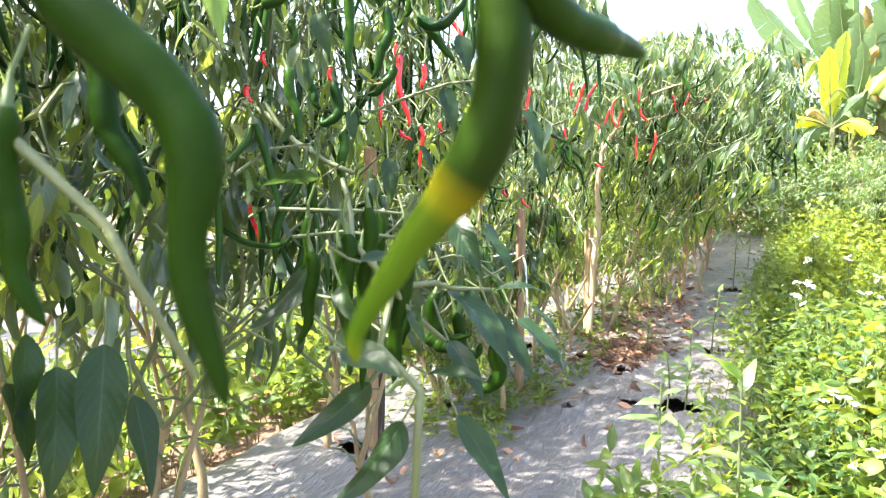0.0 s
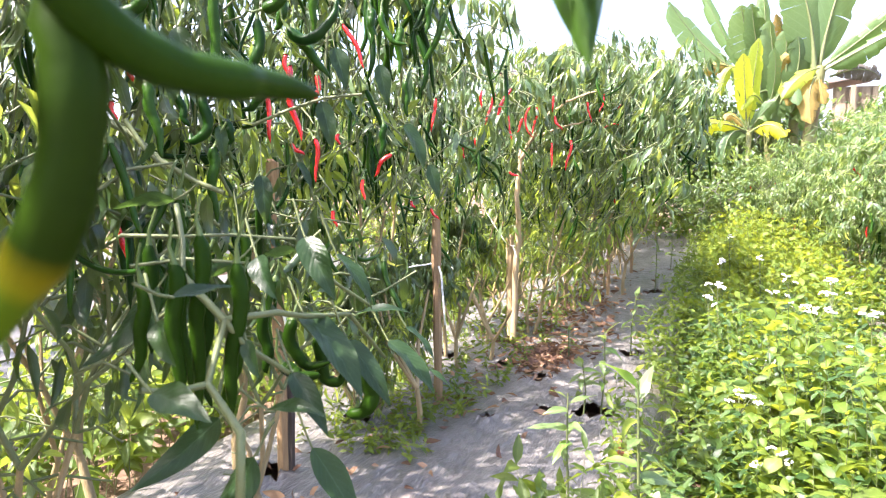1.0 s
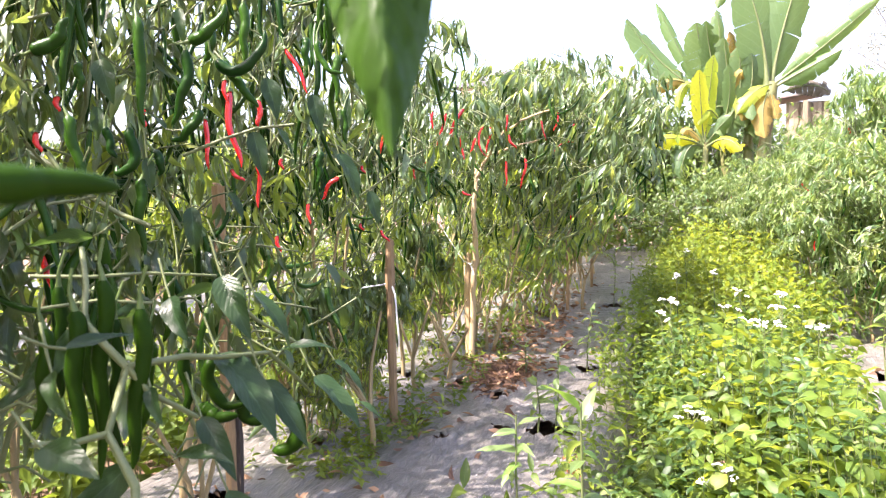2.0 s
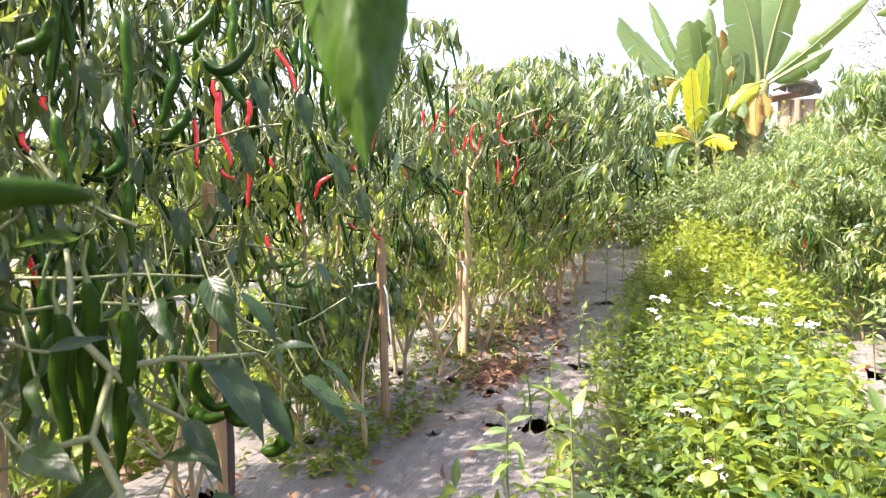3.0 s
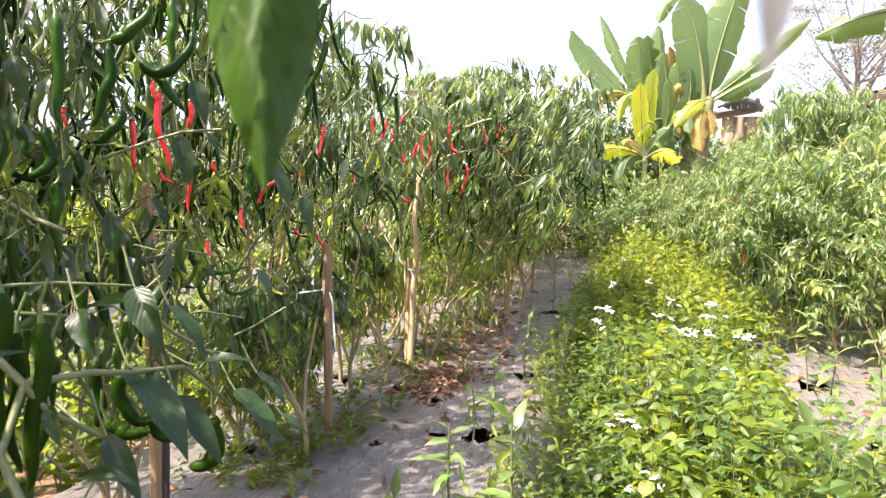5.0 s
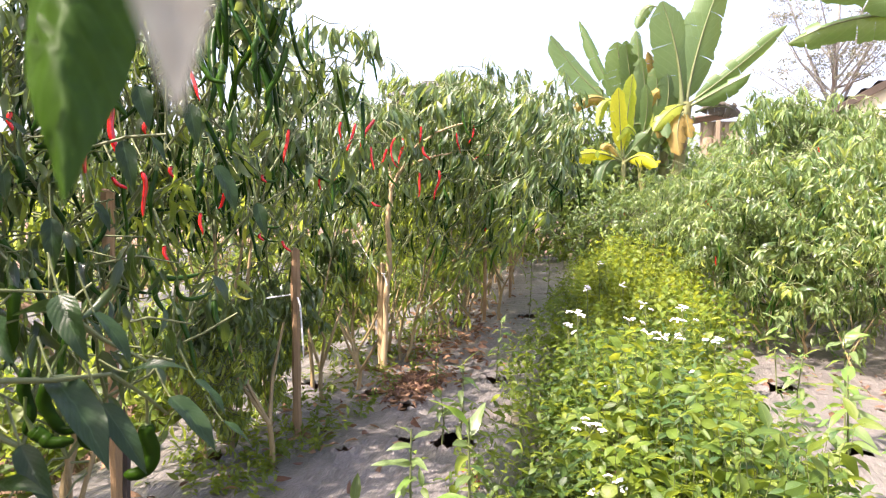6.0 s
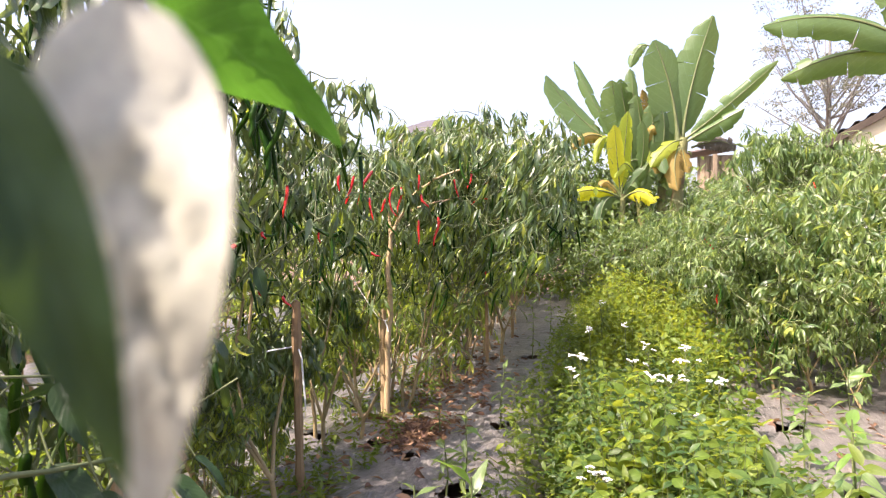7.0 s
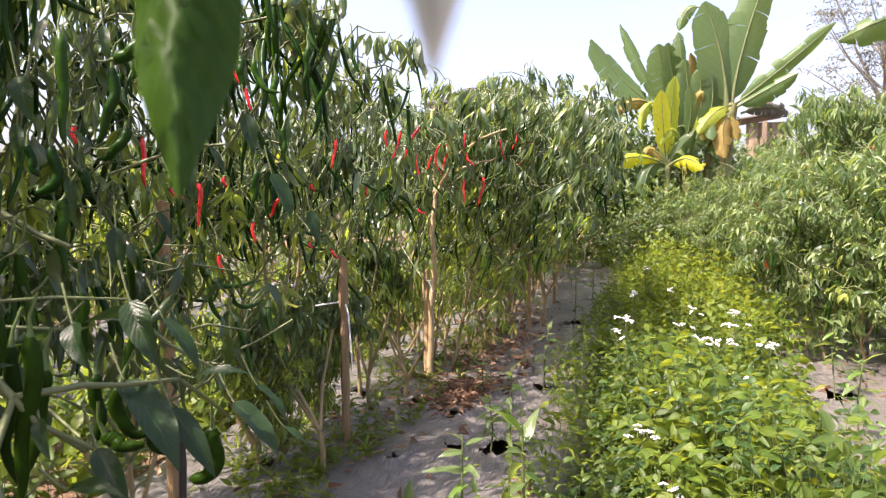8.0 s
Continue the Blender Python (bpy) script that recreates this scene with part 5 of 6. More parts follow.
# ---- seedlings ----
def seedling(x, y, h, seed, leaf=0.075, label="young chili seedling in a mulch hole"):
    rs = np.random.RandomState(seed)
    root = thing("chili_seedling", label, "seedling", pose(x, y, -0.01, 0, 0, rs.rand() * 360), "young chili seedlings")
    topp = np.array([rs.normal(0, 0.02), rs.normal(0, 0.02), h])
    part("stem", Soup().add(*tube([(0, 0, -0.12), topp * 0.5 + rs.normal(0, 0.006, 3), topp], [0.004, 0.0032, 0.002], 6)).mesh("stem", M_STEM), root)
    n = int(10 + h * 10)
    for i in range(n):
        s = 0.35 + 0.65 * i / n
        a, dip = i * 2.4 + rs.rand(), rs.uniform(-0.5, 0.5) - 0.5 * (s > 0.85)
        d = Vector((math.cos(a) * math.cos(dip), math.sin(a) * math.cos(dip), -math.sin(dip)))
        turn = Matrix(frames_of(np.array([d]), np.array([rs.normal(0, 0.3)]))[0].tolist()).to_4x4()
        part("leaf", SEEDLING_LEAVES[i % 4], root, m=Matrix.Translation(Vector(topp * s)) @ turn @ Matrix.Scale(leaf * rs.uniform(0.7, 1.25), 4))


SEEDLING_LEAVES = [Soup().add(*FINE_LEAVES[i]).mesh("leaf", M_LEAF_LIME if i == 1 else M_LEAF_LUSH) for i in range(4)]
seedling(-0.29, 2.26, 0.30, 1)
seedling(-0.34, 2.20, 0.20, 2, 0.06)
seedling(-0.28, 3.10, 0.30, 3)
seedling(-0.33, 4.98, 0.42, 4, 0.06)
seedling(-0.52, 2.95, 0.16, 5, 0.06)
seedling(-0.31, 6.3, 0.4, 6, 0.07)
seedling(0.98, 3.33, 0.36, 7, 0.085)
seedling(1.02, 2.52, 0.42, 8, 0.11)
seedling(1.2, 2.25, 0.36, 9, 0.11)
seedling(1.35, 2.85, 0.4, 10, 0.10)
seedling(0.92, 2.75, 0.3, 11, 0.08)
seedling(0.86, 1.95, 0.4, 12, 0.10)
seedling(-0.24, 1.52, 0.30, 13, 0.085)
seedling(-0.05, 1.25, 0.42, 14, 0.09)
seedling(1.55, 3.15, 0.45, 15, 0.1)

# ---- weeds ----
def rise(x, y):
    return np.clip(0.5 + (x + 0.05) * 2.0, 0.5, 1.0) * (0.9 + np.clip((y - 4.5) * 0.16, 0, 0.9) + 0.25 * np.sin(x * 7 + y * 2.2) + np.clip((1.2 - y) * 0.1, 0, 0.2))


weed_patch("aisle_weeds", "dense sunlit yellow-green weeds filling the path", 7, (-0.04, 0.80), (0.55, 4.2), 480, 0.38, 0.064, M_WEED, 8, rise)
weed_patch("deep_green_weeds", "darker green lance-leaved weeds filling the path", 17, (-0.04, 0.80), (0.55, 4.2), 620, 0.40, 0.062, M_WEED_DEEP, 7, rise)
weed_patch("ovate_weeds", "bright lime ovate-leaved weeds in the path's middle", 18, (0.10, 0.76), (1.75, 3.5), 190, 0.42, 0.076, M_WEED_LIME, 5, rise, 0.0, OVATE_LEAVES)
# lime leaf colour stands in for sun on this far stretch
weed_patch("far_aisle_weeds", "dense weeds further along the path, coloured lime for sun", 8, (-0.08, 0.92), (4.0, 11.0), 1200, 0.36, 0.085, M_WEED_LIME, 6, rise, 0.0, FAR_WEED_LEAVES)
weed_patch("broad_weeds", "broad-leaved bright green weeds beside the walk", 16, (0.40, 0.80), (0.9, 1.9), 40, 0.42, 0.105, M_WEED, 6)
weed_patch("left_aisle_weeds", "sunlit green weeds between two beds", 9, (-2.3, -1.38), (0.0, 10.5), 1150, 0.46, 0.09, M_WEED, 6, None, 0.0, FAR_WEED_LEAVES)
weed_patch("field_end_weeds", "rough green weeds at the end of the beds", 14, (-3.2, 0.1), (8.6, 11.6), 420, 0.45, 0.11, M_WEED, 5, None, 0.0, FAR_WEED_LEAVES)
weed_patch("near_bed_weeds", "broad-leaved weeds at the bed's edge", 15, (-0.30, 0.02), (0.95, 1.45), 26, 0.24, 0.09, M_WEED, 4)
weed_patch("far_left_weeds", "green weeds beyond the second bed", 10, (-4.9, -3.9), (0.0, 11.0), 400, 0.4, 0.10, M_WEED, 5, None, 0.0, FAR_WEED_LEAVES)
weed_patch("bed_weeds", "small weeds round the feet of the stakes", 11, (-1.15, -0.68), (1.6, 4.6), 190, 0.09, 0.040, M_WEED, 4)
weed_patch("stake_weeds", "lush small green weeds at a stake's foot", 19, (-1.08, -0.70), (1.62, 2.25), 60, 0.07, 0.040, M_WEED_LIME, 4)
weed_patch("edge_weeds", "small weeds along the edge of the plastic", 12, (-0.22, 0.02), (0.9, 9.0), 320, 0.20, 0.045, M_WEED, 4)
weed_patch("spilling_weeds", "uneven green weeds spilling over the plastic edge", 21, (-0.17, 0.04), (1.3, 6.5), 120, 0.26, 0.055, M_WEED, 5, None, 0.12)
weed_patch("right_bed_weeds", "low weeds between the seedlings on plastic", 13, (0.85, 2.1), (2.0, 4.5), 70, 0.16, 0.05, M_WEED_DARK, 4)


def flower_mesh(seed):
    """A flat cluster of small fluffy heads."""
    rs = np.random.RandomState(seed)
    bm = bmesh.new()
    for i in range(11):
        a, r = rs.rand() * 6.28, 0.021 * math.sqrt(rs.rand())
        m = Matrix.Translation((r * math.cos(a), r * math.sin(a), 0.004 * rs.rand() - r * 0.2)) @ Matrix.Diagonal((1, 1, 0.75, 1))
        made = bmesh.ops.create_icosphere(bm, subdivisions=1, radius=0.0058 * rs.uniform(0.8, 1.2), matrix=m)
        for v in made["verts"]:
            v.co += Vector(rs.normal(0, 0.0009, 3))
    me = bpy.data.meshes.new("flower_head")
    bm.to_mesh(me)
    bm.free()
    me.materials.append(M_PETAL)
    return me


FLOWERS = [flower_mesh(i) for i in range(4)]


def flowering_weed(x, y, z, seed, heads=3, size=1.0):
    """A weed with white flower clusters whose crown stands at height z."""
    heads, size = heads + 2, size * 0.66
    rs = np.random.RandomState(seed)
    low = float(ground_height(x, y))
    root = thing("flowering_weed", "green weed with clusters of small white flowers", "flowering weed", pose(x, y, low), "white flowering weeds")
    h = z - low
    stem, leaves = Soup(), Soup()
    stem.add(*tube([(0, 0, -0.03), (0.01, 0.005, h * 0.5), (0, 0, h - 0.03)], [0.0035, 0.003, 0.002], 5))
    place, dirs, size_l = [], [], []
    for i in range(12):
        s, a, dip = 0.25 + 0.6 * i / 12, i * 1.57 + rs.rand() * 0.5 + 3.14 * (i % 2), rs.uniform(-0.4, 0.4)
        place.append((0, 0, h * s))
        dirs.append((math.cos(a) * math.cos(dip), math.sin(a) * math.cos(dip), -math.sin(dip)))
        size_l.append(0.06 * rs.uniform(0.7, 1.2))
    strew(leaves, WEED_LEAVES, place, dirs, size_l, rs, 0.3)
    for k in range(heads):
        p = np.array([rs.normal(0, 0.03), rs.normal(0, 0.03), h + rs.uniform(-0.025, 0.012)]) if k else np.array([0, 0, h])
        stem.add(*tube([(0, 0, h - 0.06), p * [0.6, 0.6, 1] - [0, 0, 0.025], p - [0, 0, 0.003]], [0.0016, 0.0013, 0.001], 4))
        part("flower_head", FLOWERS[rs.randint(0, 4)], root, "white fluffy flower cluster", Matrix.Translation(p) @ Euler((rs.normal(0, 0.3), rs.normal(0, 0.3), rs.rand() * 6)).to_matrix().to_4x4() @ Matrix.Scale(size * rs.uniform(0.8, 1.15), 4))
    part("stem", stem.mesh("stem", M_STEM), root)
    part("foliage", leaves.mesh("foliage", M_WEED), root, kind="stuff")


flowering_weed(0.082, 3.09, 0.345, 1, 4, 1.2)
flowering_weed(0.05, 3.0, 0.30, 2, 2)
flowering_weed(0.38, 2.93, 0.295, 3, 2, 1.2)
flowering_weed(0.57, 3.52, 0.33, 4, 3, 1.1)
flowering_weed(0.66, 3.07, 0.26, 5, 4, 1.1)
flowering_weed(0.47, 3.19, 0.25, 6, 4, 1.1)
flowering_weed(0.153, 2.08, 0.16, 7, 4)
flowering_weed(0.21, 2.58, 0.16, 8, 2)
flowering_weed(0.40, 3.60, 0.33, 9, 2)
flowering_weed(0.30, 4.2, 0.36, 10, 2)
flowering_weed(0.10, 4.0, 0.36, 11, 2)
flowering_weed(0.55, 3.3, 0.30, 12, 3)
flowering_weed(0.25, 1.75, 0.12, 13, 3)
flowering_weed(0.45, 2.7, 0.2, 14, 2)
flowering_weed(0.15, 5.2, 0.4, 15, 2)
flowering_weed(0.33, 3.35, 0.29, 16, 2)

# ---- litter on the plastic ----
def litter(name, label, seed, cx, cy, sx, sy, count, size):
    rs = np.random.RandomState(seed)
    soup = Soup()
    p = np.stack([rs.normal(cx, sx, count), rs.normal(cy, sy, count), np.zeros(count)], 1)
    p[:, 2] = ground_height(p[:, 0], p[:, 1]) + 0.024 + 0.012 * rs.rand(count)
    a = rs.rand(count) * 6.28
    strew(soup, CHILI_LEAVES, p, np.stack([np.cos(a), np.sin(a), rs.normal(0.1, 0.15, count)], 1), size * rs.uniform(0.5, 1.2, count), rs, 1.2)
    return tagged(part(name, soup.mesh(name, M_LITTER)), label, "dry leaves", kind="stuff")


litter("dry_leaf_pile", "heap of reddish brown dry leaves on plastic", 1, -0.60, 2.95, 0.07, 0.15, 240, 0.055)
litter("dry_leaves", "scattered brown dry leaves along the stems", 2, -0.85, 4.2, 0.14, 1.9, 260, 0.055)
litter("dry_leaves", "scattered brown dry leaves near the stake", 3, -0.85, 1.75, 0.22, 0.3, 26, 0.05)
litter("dry_leaf_pile", "dark matted heap of brown dry leaves on plastic", 6, -0.64, 2.89, 0.055, 0.10, 300, 0.055)
litter("dry_straw", "pale tan dry leaves and straw under the row", 5, -0.72, 3.9, 0.16, 0.7, 420, 0.07)
litter("dry_leaves", "brown dry leaves under the leaning plants", 4, 1.3, 3.6, 0.35, 0.5, 120, 0.06)

def dry_stub(x, y):
    """A withered orange-brown clump of curled leaves round a thin dead stick."""
    rs = np.random.RandomState(8)
    root = thing("withered_plant", "withered orange-brown seedling curled round a thin stick", "dead plant", pose(x, y, float(ground_height(x, y))))
    part("stick", Soup().add(*tube([(0, 0, -0.06), (0.004, 0.002, 0.05), (0.002, 0.006, 0.12)], [0.004, 0.0035, 0.0025], 6)).mesh("stick", M_DARKWOOD), root)
    clump = Soup()
    n = 26
    off = rs.normal(0, 1, (n, 3)) * [0.012, 0.012, 0.018] + [0, 0, 0.035]
    strew(clump, CHILI_LEAVES, off, rs.normal(0, 1, (n, 3)) - [0, 0, 0.8], rs.uniform(0.025, 0.05, n), rs, 1.0)
    part("curled_leaves", clump.mesh("curled_leaves", M_RUST), root, "crumpled orange-brown dry leaves")


dry_stub(-0.164, 1.894)

# ---- right bed: dense bushes ----
R_LABEL = "dense bushy chili plant with pale drooping green leaves"
bush_kinds = [chili_plant("chili_bush", 500 + i, R_LABEL, 1.25, (-0.05, 0.0), 18, 0.03, 0.071, 5, 11, False, M_LEAF_R, "bushy chili plants", 0.08, 1.1, first=0.30, shoots=260, bushy=True, shapes=BUSH_LEAVES) for i in range(4)]
lush = chili_plant("chili_bush", 520, "lush chili bush with light green lance leaves and hanging green peppers", 1.2, (-0.1, 0.0), 60, 0.02, 0.080, 5, 9, True, M_LEAF_LUSH, "bushy chili plants", 0.1, 1.1, first=0.32, shoots=170, bushy=True, shapes=ROW_LEAVES)
at_place(lush, 1.28, 4.1, 30, 1.0)
copy_thing(lush, pose(1.95, 4.0, 0, 0, 0, 150)).scale = (0.86,) * 3
copy_thing(lush, pose(1.75, 3.3, 0, 0, 0, 250)).scale = (0.8,) * 3
copy_thing(lush, pose(1.40, 3.72, 0, 0, 0, 310)).scale = (0.72,) * 3
rs_b = np.random.RandomState(77)

spots = [(1.08 + rs_b.normal(0, 0.06), 4.15 + 0.5 * i) for i in range(10)] + [(1.75 + rs_b.normal(0, 0.06), 4.6 + 0.5 * i) for i in range(9)] + [(2.5, 4.5 + 0.8 * i) for i in range(7)]
for i, (x, y) in enumerate(spots):
    if x > 1.4:
        tall = 1.2 if x > 2.2 else 1.3 if y < 5.2 else 1.42
    else:
        tall = float(np.interp(y, [4.0, 4.4, 4.7, 5.1, 6.2, 7.2, 8.5], [1.08, 1.08, 1.12, 1.14, 1.12, 1.05, 1.0]))
    size = (tall - 0.06 + 0.12 * rs_b.rand()) / 1.14
    if i < 4:
        at_place(bush_kinds[i], x, y, 90 * i, size)
    else:
        copy_thing(bush_kinds[i % 4], pose(x, y, 0, 0, 0, rs_b.rand() * 360)).scale = (size,) * 3

for x, y, turn, wide, tall in ((1.46, 4.95, 40, 1.0, 1.42), (1.62, 5.3, 140, 0.95, 1.40), (1.44, 5.3, 250, 0.7, 1.3), (0.80, 8.3, 10, 0.8, 0.85), (0.66, 9.0, 80, 0.8, 0.85), (0.86, 7.7, 160, 0.7, 0.82)):
    copy_thing(bush_kinds[1], pose(x, y, 0, 0, 0, turn)).scale = (wide, wide, tall)

# ---- beds behind the row ----
back_kinds = [chili_plant("chili_plant", 140 + i, "chili plant in the bed behind the row", 1.40, (0.0, 0.0), 7, 0.04, 0.115, 5, 3, False, first=0.315, shoots=32, group="plants in the beds behind", shapes=FAR_LEAVES) for i in range(2)]
back = [(-2.95, -0.8 + 0.52 * i) for i in range(20)] + [(-3.5, -0.6 + 0.62 * i) for i in range(17)] + [(-5.4, -0.5 + 0.8 * i) for i in range(13)]
for i, (x, y) in enumerate(back):
    size = 0.74 + 0.14 * rs_b.rand() + (0.12 if y > 4 else 0.0)
    x, y, turn = x + rs_b.normal(0, 0.05), y + rs_b.normal(0, 0.05), rs_b.rand() * 360
    if i < 2:
        at_place(back_kinds[i], x, y, turn, size)
    else:
        copy_thing(back_kinds[i % 2], pose(x, y, 0, 0, 0, turn)).scale = (size,) * 3

# ---- bananas ----
def banana_leaf(parent, base, ctrl, tip, width, material, seed, torn=0.35, sag=0.5, label=""):
    """A broad blade, folded and torn into strips, along a curved midrib."""
    rs = np.random.RandomState(seed)
    b, c, e = (np.array(q, float) for q in (base, ctrl, tip))
    t = np.linspace(0, 1, 34)[:, None]
    mid = (1 - t) ** 2 * b + 2 * t * (1 - t) * c + t ** 2 * e
    tan = np.gradient(mid, axis=0)
    tan /= np.linalg.norm(tan, axis=1)[:, None]
    ref = np.array([0.25, -1.0, 0.3]) + rs.normal(0, 0.25, 3)
    side = np.cross(tan, ref)
    side /= np.linalg.norm(side, axis=1)[:, None]
    nor = np.cross(side, tan)
    tt = t.ravel()
    w = width * 0.5 * np.interp(tt, [0, 0.06, 0.14, 0.32, 0.7, 0.9, 1.0], [0.0, 0.05, 0.5, 0.95, 1.0, 0.72, 0.12])
    soup = Soup()
    for sgn in (-1, 1):
        i = 2
        while i < 33:
            j = min(33, i + (rs.randint(2, 5) if rs.rand() < torn else rs.randint(6, 12)))
            fall = sag * rs.uniform(0.5, 1.3)
            cut = rs.uniform(0.72, 1.0) if torn > 0.55 else rs.uniform(0.88, 1.0)
            rows = np.arange(i, j + 1)
            cols = np.linspace(0, 1, 4)
            v = np.zeros((len(rows), 4, 3))
            for a, q in enumerate(cols):
                edge = (np.abs(np.linspace(-1, 1, len(rows))) ** 3 * 0.06 * rs.rand() + 0.0) if a == 3 else 0.0
                reach = w[rows] * q * cut * (1 - edge) * (1 + (0.03 * np.sin(rows * 0.9 + seed) + rs.normal(0, 0.03, len(rows))) * (a == 3))
                v[:, a] = mid[rows] + sgn * side[rows] * (reach * np.cos(fall * q))[:, None] - nor[rows] * (reach * np.sin(fall * q) * 0.8)[:, None] + np.array([0, 0, -0.25 * fall]) * (reach * q)[:, None]
            heart = v[len(rows) // 2].copy()
            pull = 0.5 * torn * rs.uniform(0.3, 1.0) / len(rows)
            v += (heart[None] - v) * (pull * cols ** 1.5)[None, :, None]
            u = np.stack(np.broadcast_arrays(0.5 + sgn * 0.5 * cols[None, :], tt[rows][:, None]), 2)
            soup.add(v.reshape(-1, 3), grid_faces(len(rows), 4), u.reshape(-1, 2))
            i = j
    blade = part("leaf", soup.mesh("leaf", material), parent, label)
    part("midrib", Soup().add(*tube(mid, width * np.interp(tt, [0, 0.2, 1], [0.06, 0.035, 0.006]), 7)).mesh("midrib", M_STEM), blade)


def pseudostem(parent, foot, top, r):
    foot, top = np.array(foot, float), np.array(top, float)
    t = np.linspace(0, 1, 9)[:, None]
    p = foot + (top - foot) * t + 0.02 * np.sin(t * 7)
    part("trunk", Soup().add(*tube(p, np.linspace(r, r * 0.55, 9), 14)).mesh("trunk", M_SHEATH), parent)


ban = thing("banana_plant", "tall banana plant with broad torn green leaves", "banana plant", group="banana plants")
pseudostem(ban, (1.02, 10.10, -0.20), (1.18, 10.00, 2.15), 0.12)
banana_leaf(ban, (1.12, 10.00, 2.10), (1.09, 9.97, 2.80), (0.81, 9.85, 3.45), 0.74, M_BANANA, 1, 0.45, 0.25)
banana_leaf(ban, (0.75, 9.86, 3.38), (0.59, 9.84, 3.46), (0.50, 9.82, 3.10), 0.2, M_BANANA, 41, 0.3, 0.5, "bent tip of a torn banana leaf")
banana_leaf(ban, (1.18, 10.05, 2.12), (1.26, 10.05, 2.88), (1.57, 10.00, 3.76), 0.58, M_BANANA, 2, 0.5, 0.4)
banana_leaf(ban, (1.22, 10.00, 2.15), (1.60, 9.90, 2.41), (2.31, 9.70, 3.05), 0.34, M_BANANA, 3, 0.6, 0.85, "long outstretched banana leaf with a brown patch")
banana_leaf(ban, (1.24, 9.97, 2.11), (1.55, 9.87, 2.29), (1.92, 9.78, 2.48), 0.34, M_BANANA, 42, 0.4, 0.9)
banana_leaf(ban, (1.30, 10.05, 2.03), (1.75, 10.10, 2.21), (1.87, 10.15, 1.98), 0.30, M_BANANA_DARK, 4, 1.0, 0.6, "dead blackish drooping banana leaf")
banana_leaf(ban, (1.16, 9.90, 2.12), (0.94, 9.72, 2.09), (0.75, 9.65, 1.75), 0.24, M_BANANA_Y2, 5, 0.4, 0.6, "lime green bent banana leaf")
banana_leaf(ban, (1.12, 9.85, 2.01), (1.01, 9.73, 1.85), (1.09, 9.70, 1.44), 0.30, M_BANANA_DRY, 6, 0.9, 0.6, "ochre dry hanging banana leaf")
banana_leaf(ban, (1.14, 9.90, 2.05), (0.89, 9.85, 1.97), (0.82, 9.80, 1.67), 0.24, M_BANANA_DRY, 7, 0.9, 0.4, "dry brown hanging banana leaf")
banana_leaf(ban, (1.16, 9.90, 2.02), (1.19, 9.85, 1.87), (1.24, 9.85, 1.68), 0.2, M_BANANA_DRY, 43, 0.9, 0.4, "dry brown hanging banana leaf")

middle = thing("banana_plant", "banana plant with ragged green and drying leaves", "banana plant", group="banana plants")
pseudostem(middle, (0.79, 10.35, -0.20), (0.63, 10.25, 2.17), 0.11)
banana_leaf(middle, (0.39, 10.25, 2.08), (-0.23, 10.22, 2.45), (-0.64, 10.10, 3.12), 0.46, M_BANANA, 18, 0.5, 0.4)
banana_leaf(middle, (0.36, 10.25, 2.12), (0.05, 10.17, 2.61), (-0.26, 10.20, 3.32), 0.26, M_BANANA, 17, 0.6, 0.9)
banana_leaf(middle, (0.48, 10.25, 2.13), (0.33, 10.15, 2.56), (0.25, 10.05, 2.99), 0.56, M_BANANA, 16, 0.9, 0.4, "ragged green banana leaf with a torn top")
banana_leaf(middle, (0.53, 10.20, 2.17), (0.42, 10.10, 2.62), (0.37, 10.00, 2.99), 0.34, M_BANANA, 44, 0.9, 0.5, "ragged green banana leaf with a torn top")
banana_leaf(middle, (0.55, 10.30, 2.26), (0.58, 10.35, 2.90), (0.51, 10.40, 3.21), 0.26, M_BANANA, 19, 0.5, 0.6)
banana_leaf(middle, (0.63, 10.20, 2.19), (0.84, 10.10, 2.60), (0.66, 10.00, 2.84), 0.3, M_BANANA_DRY, 28, 0.9, 0.8, "dry brown torn banana leaf")
banana_leaf(middle, (0.66, 10.15, 2.23), (0.76, 10.05, 2.71), (0.82, 9.98, 2.42), 0.26, M_BANANA_DRY, 45, 1.0, 0.9, "dry brown curled banana leaf")
banana_leaf(middle, (0.22, 10.20, 2.18), (-0.07, 10.10, 2.40), (-0.28, 10.00, 2.06), 0.28, M_BANANA_DRY, 20, 0.9, 1.0, "dry brown curled banana leaf")
banana_leaf(middle, (0.31, 10.10, 2.16), (0.08, 10.00, 2.35), (0.04, 9.95, 1.84), 0.2, M_BANANA_Y2, 46, 0.7, 0.8, "pale green hanging strip of a banana leaf")
banana_leaf(middle, (0.63, 10.20, 2.24), (0.90, 10.10, 2.60), (0.99, 10.00, 2.03), 0.42, M_BANANA, 29, 0.6, 0.6)
banana_leaf(middle, (0.60, 10.15, 2.20), (0.81, 9.95, 2.40), (0.75, 9.95, 1.75), 0.36, M_BANANA_Y2, 30, 0.7, 0.6, "yellowish green hanging banana leaf")
banana_leaf(middle, (0.54, 10.20, 2.17), (0.37, 10.10, 2.44), (0.25, 10.00, 1.84), 0.4, M_BANANA, 31, 0.6, 0.7)
banana_leaf(middle, (0.66, 10.10, 2.10), (0.77, 9.98, 2.21), (0.87, 9.92, 1.60), 0.36, M_BANANA, 47, 0.7, 0.7)
banana_leaf(middle, (0.57, 10.10, 2.11), (0.65, 10.00, 2.14), (0.62, 9.95, 1.52), 0.34, M_BANANA, 48, 0.7, 0.7)

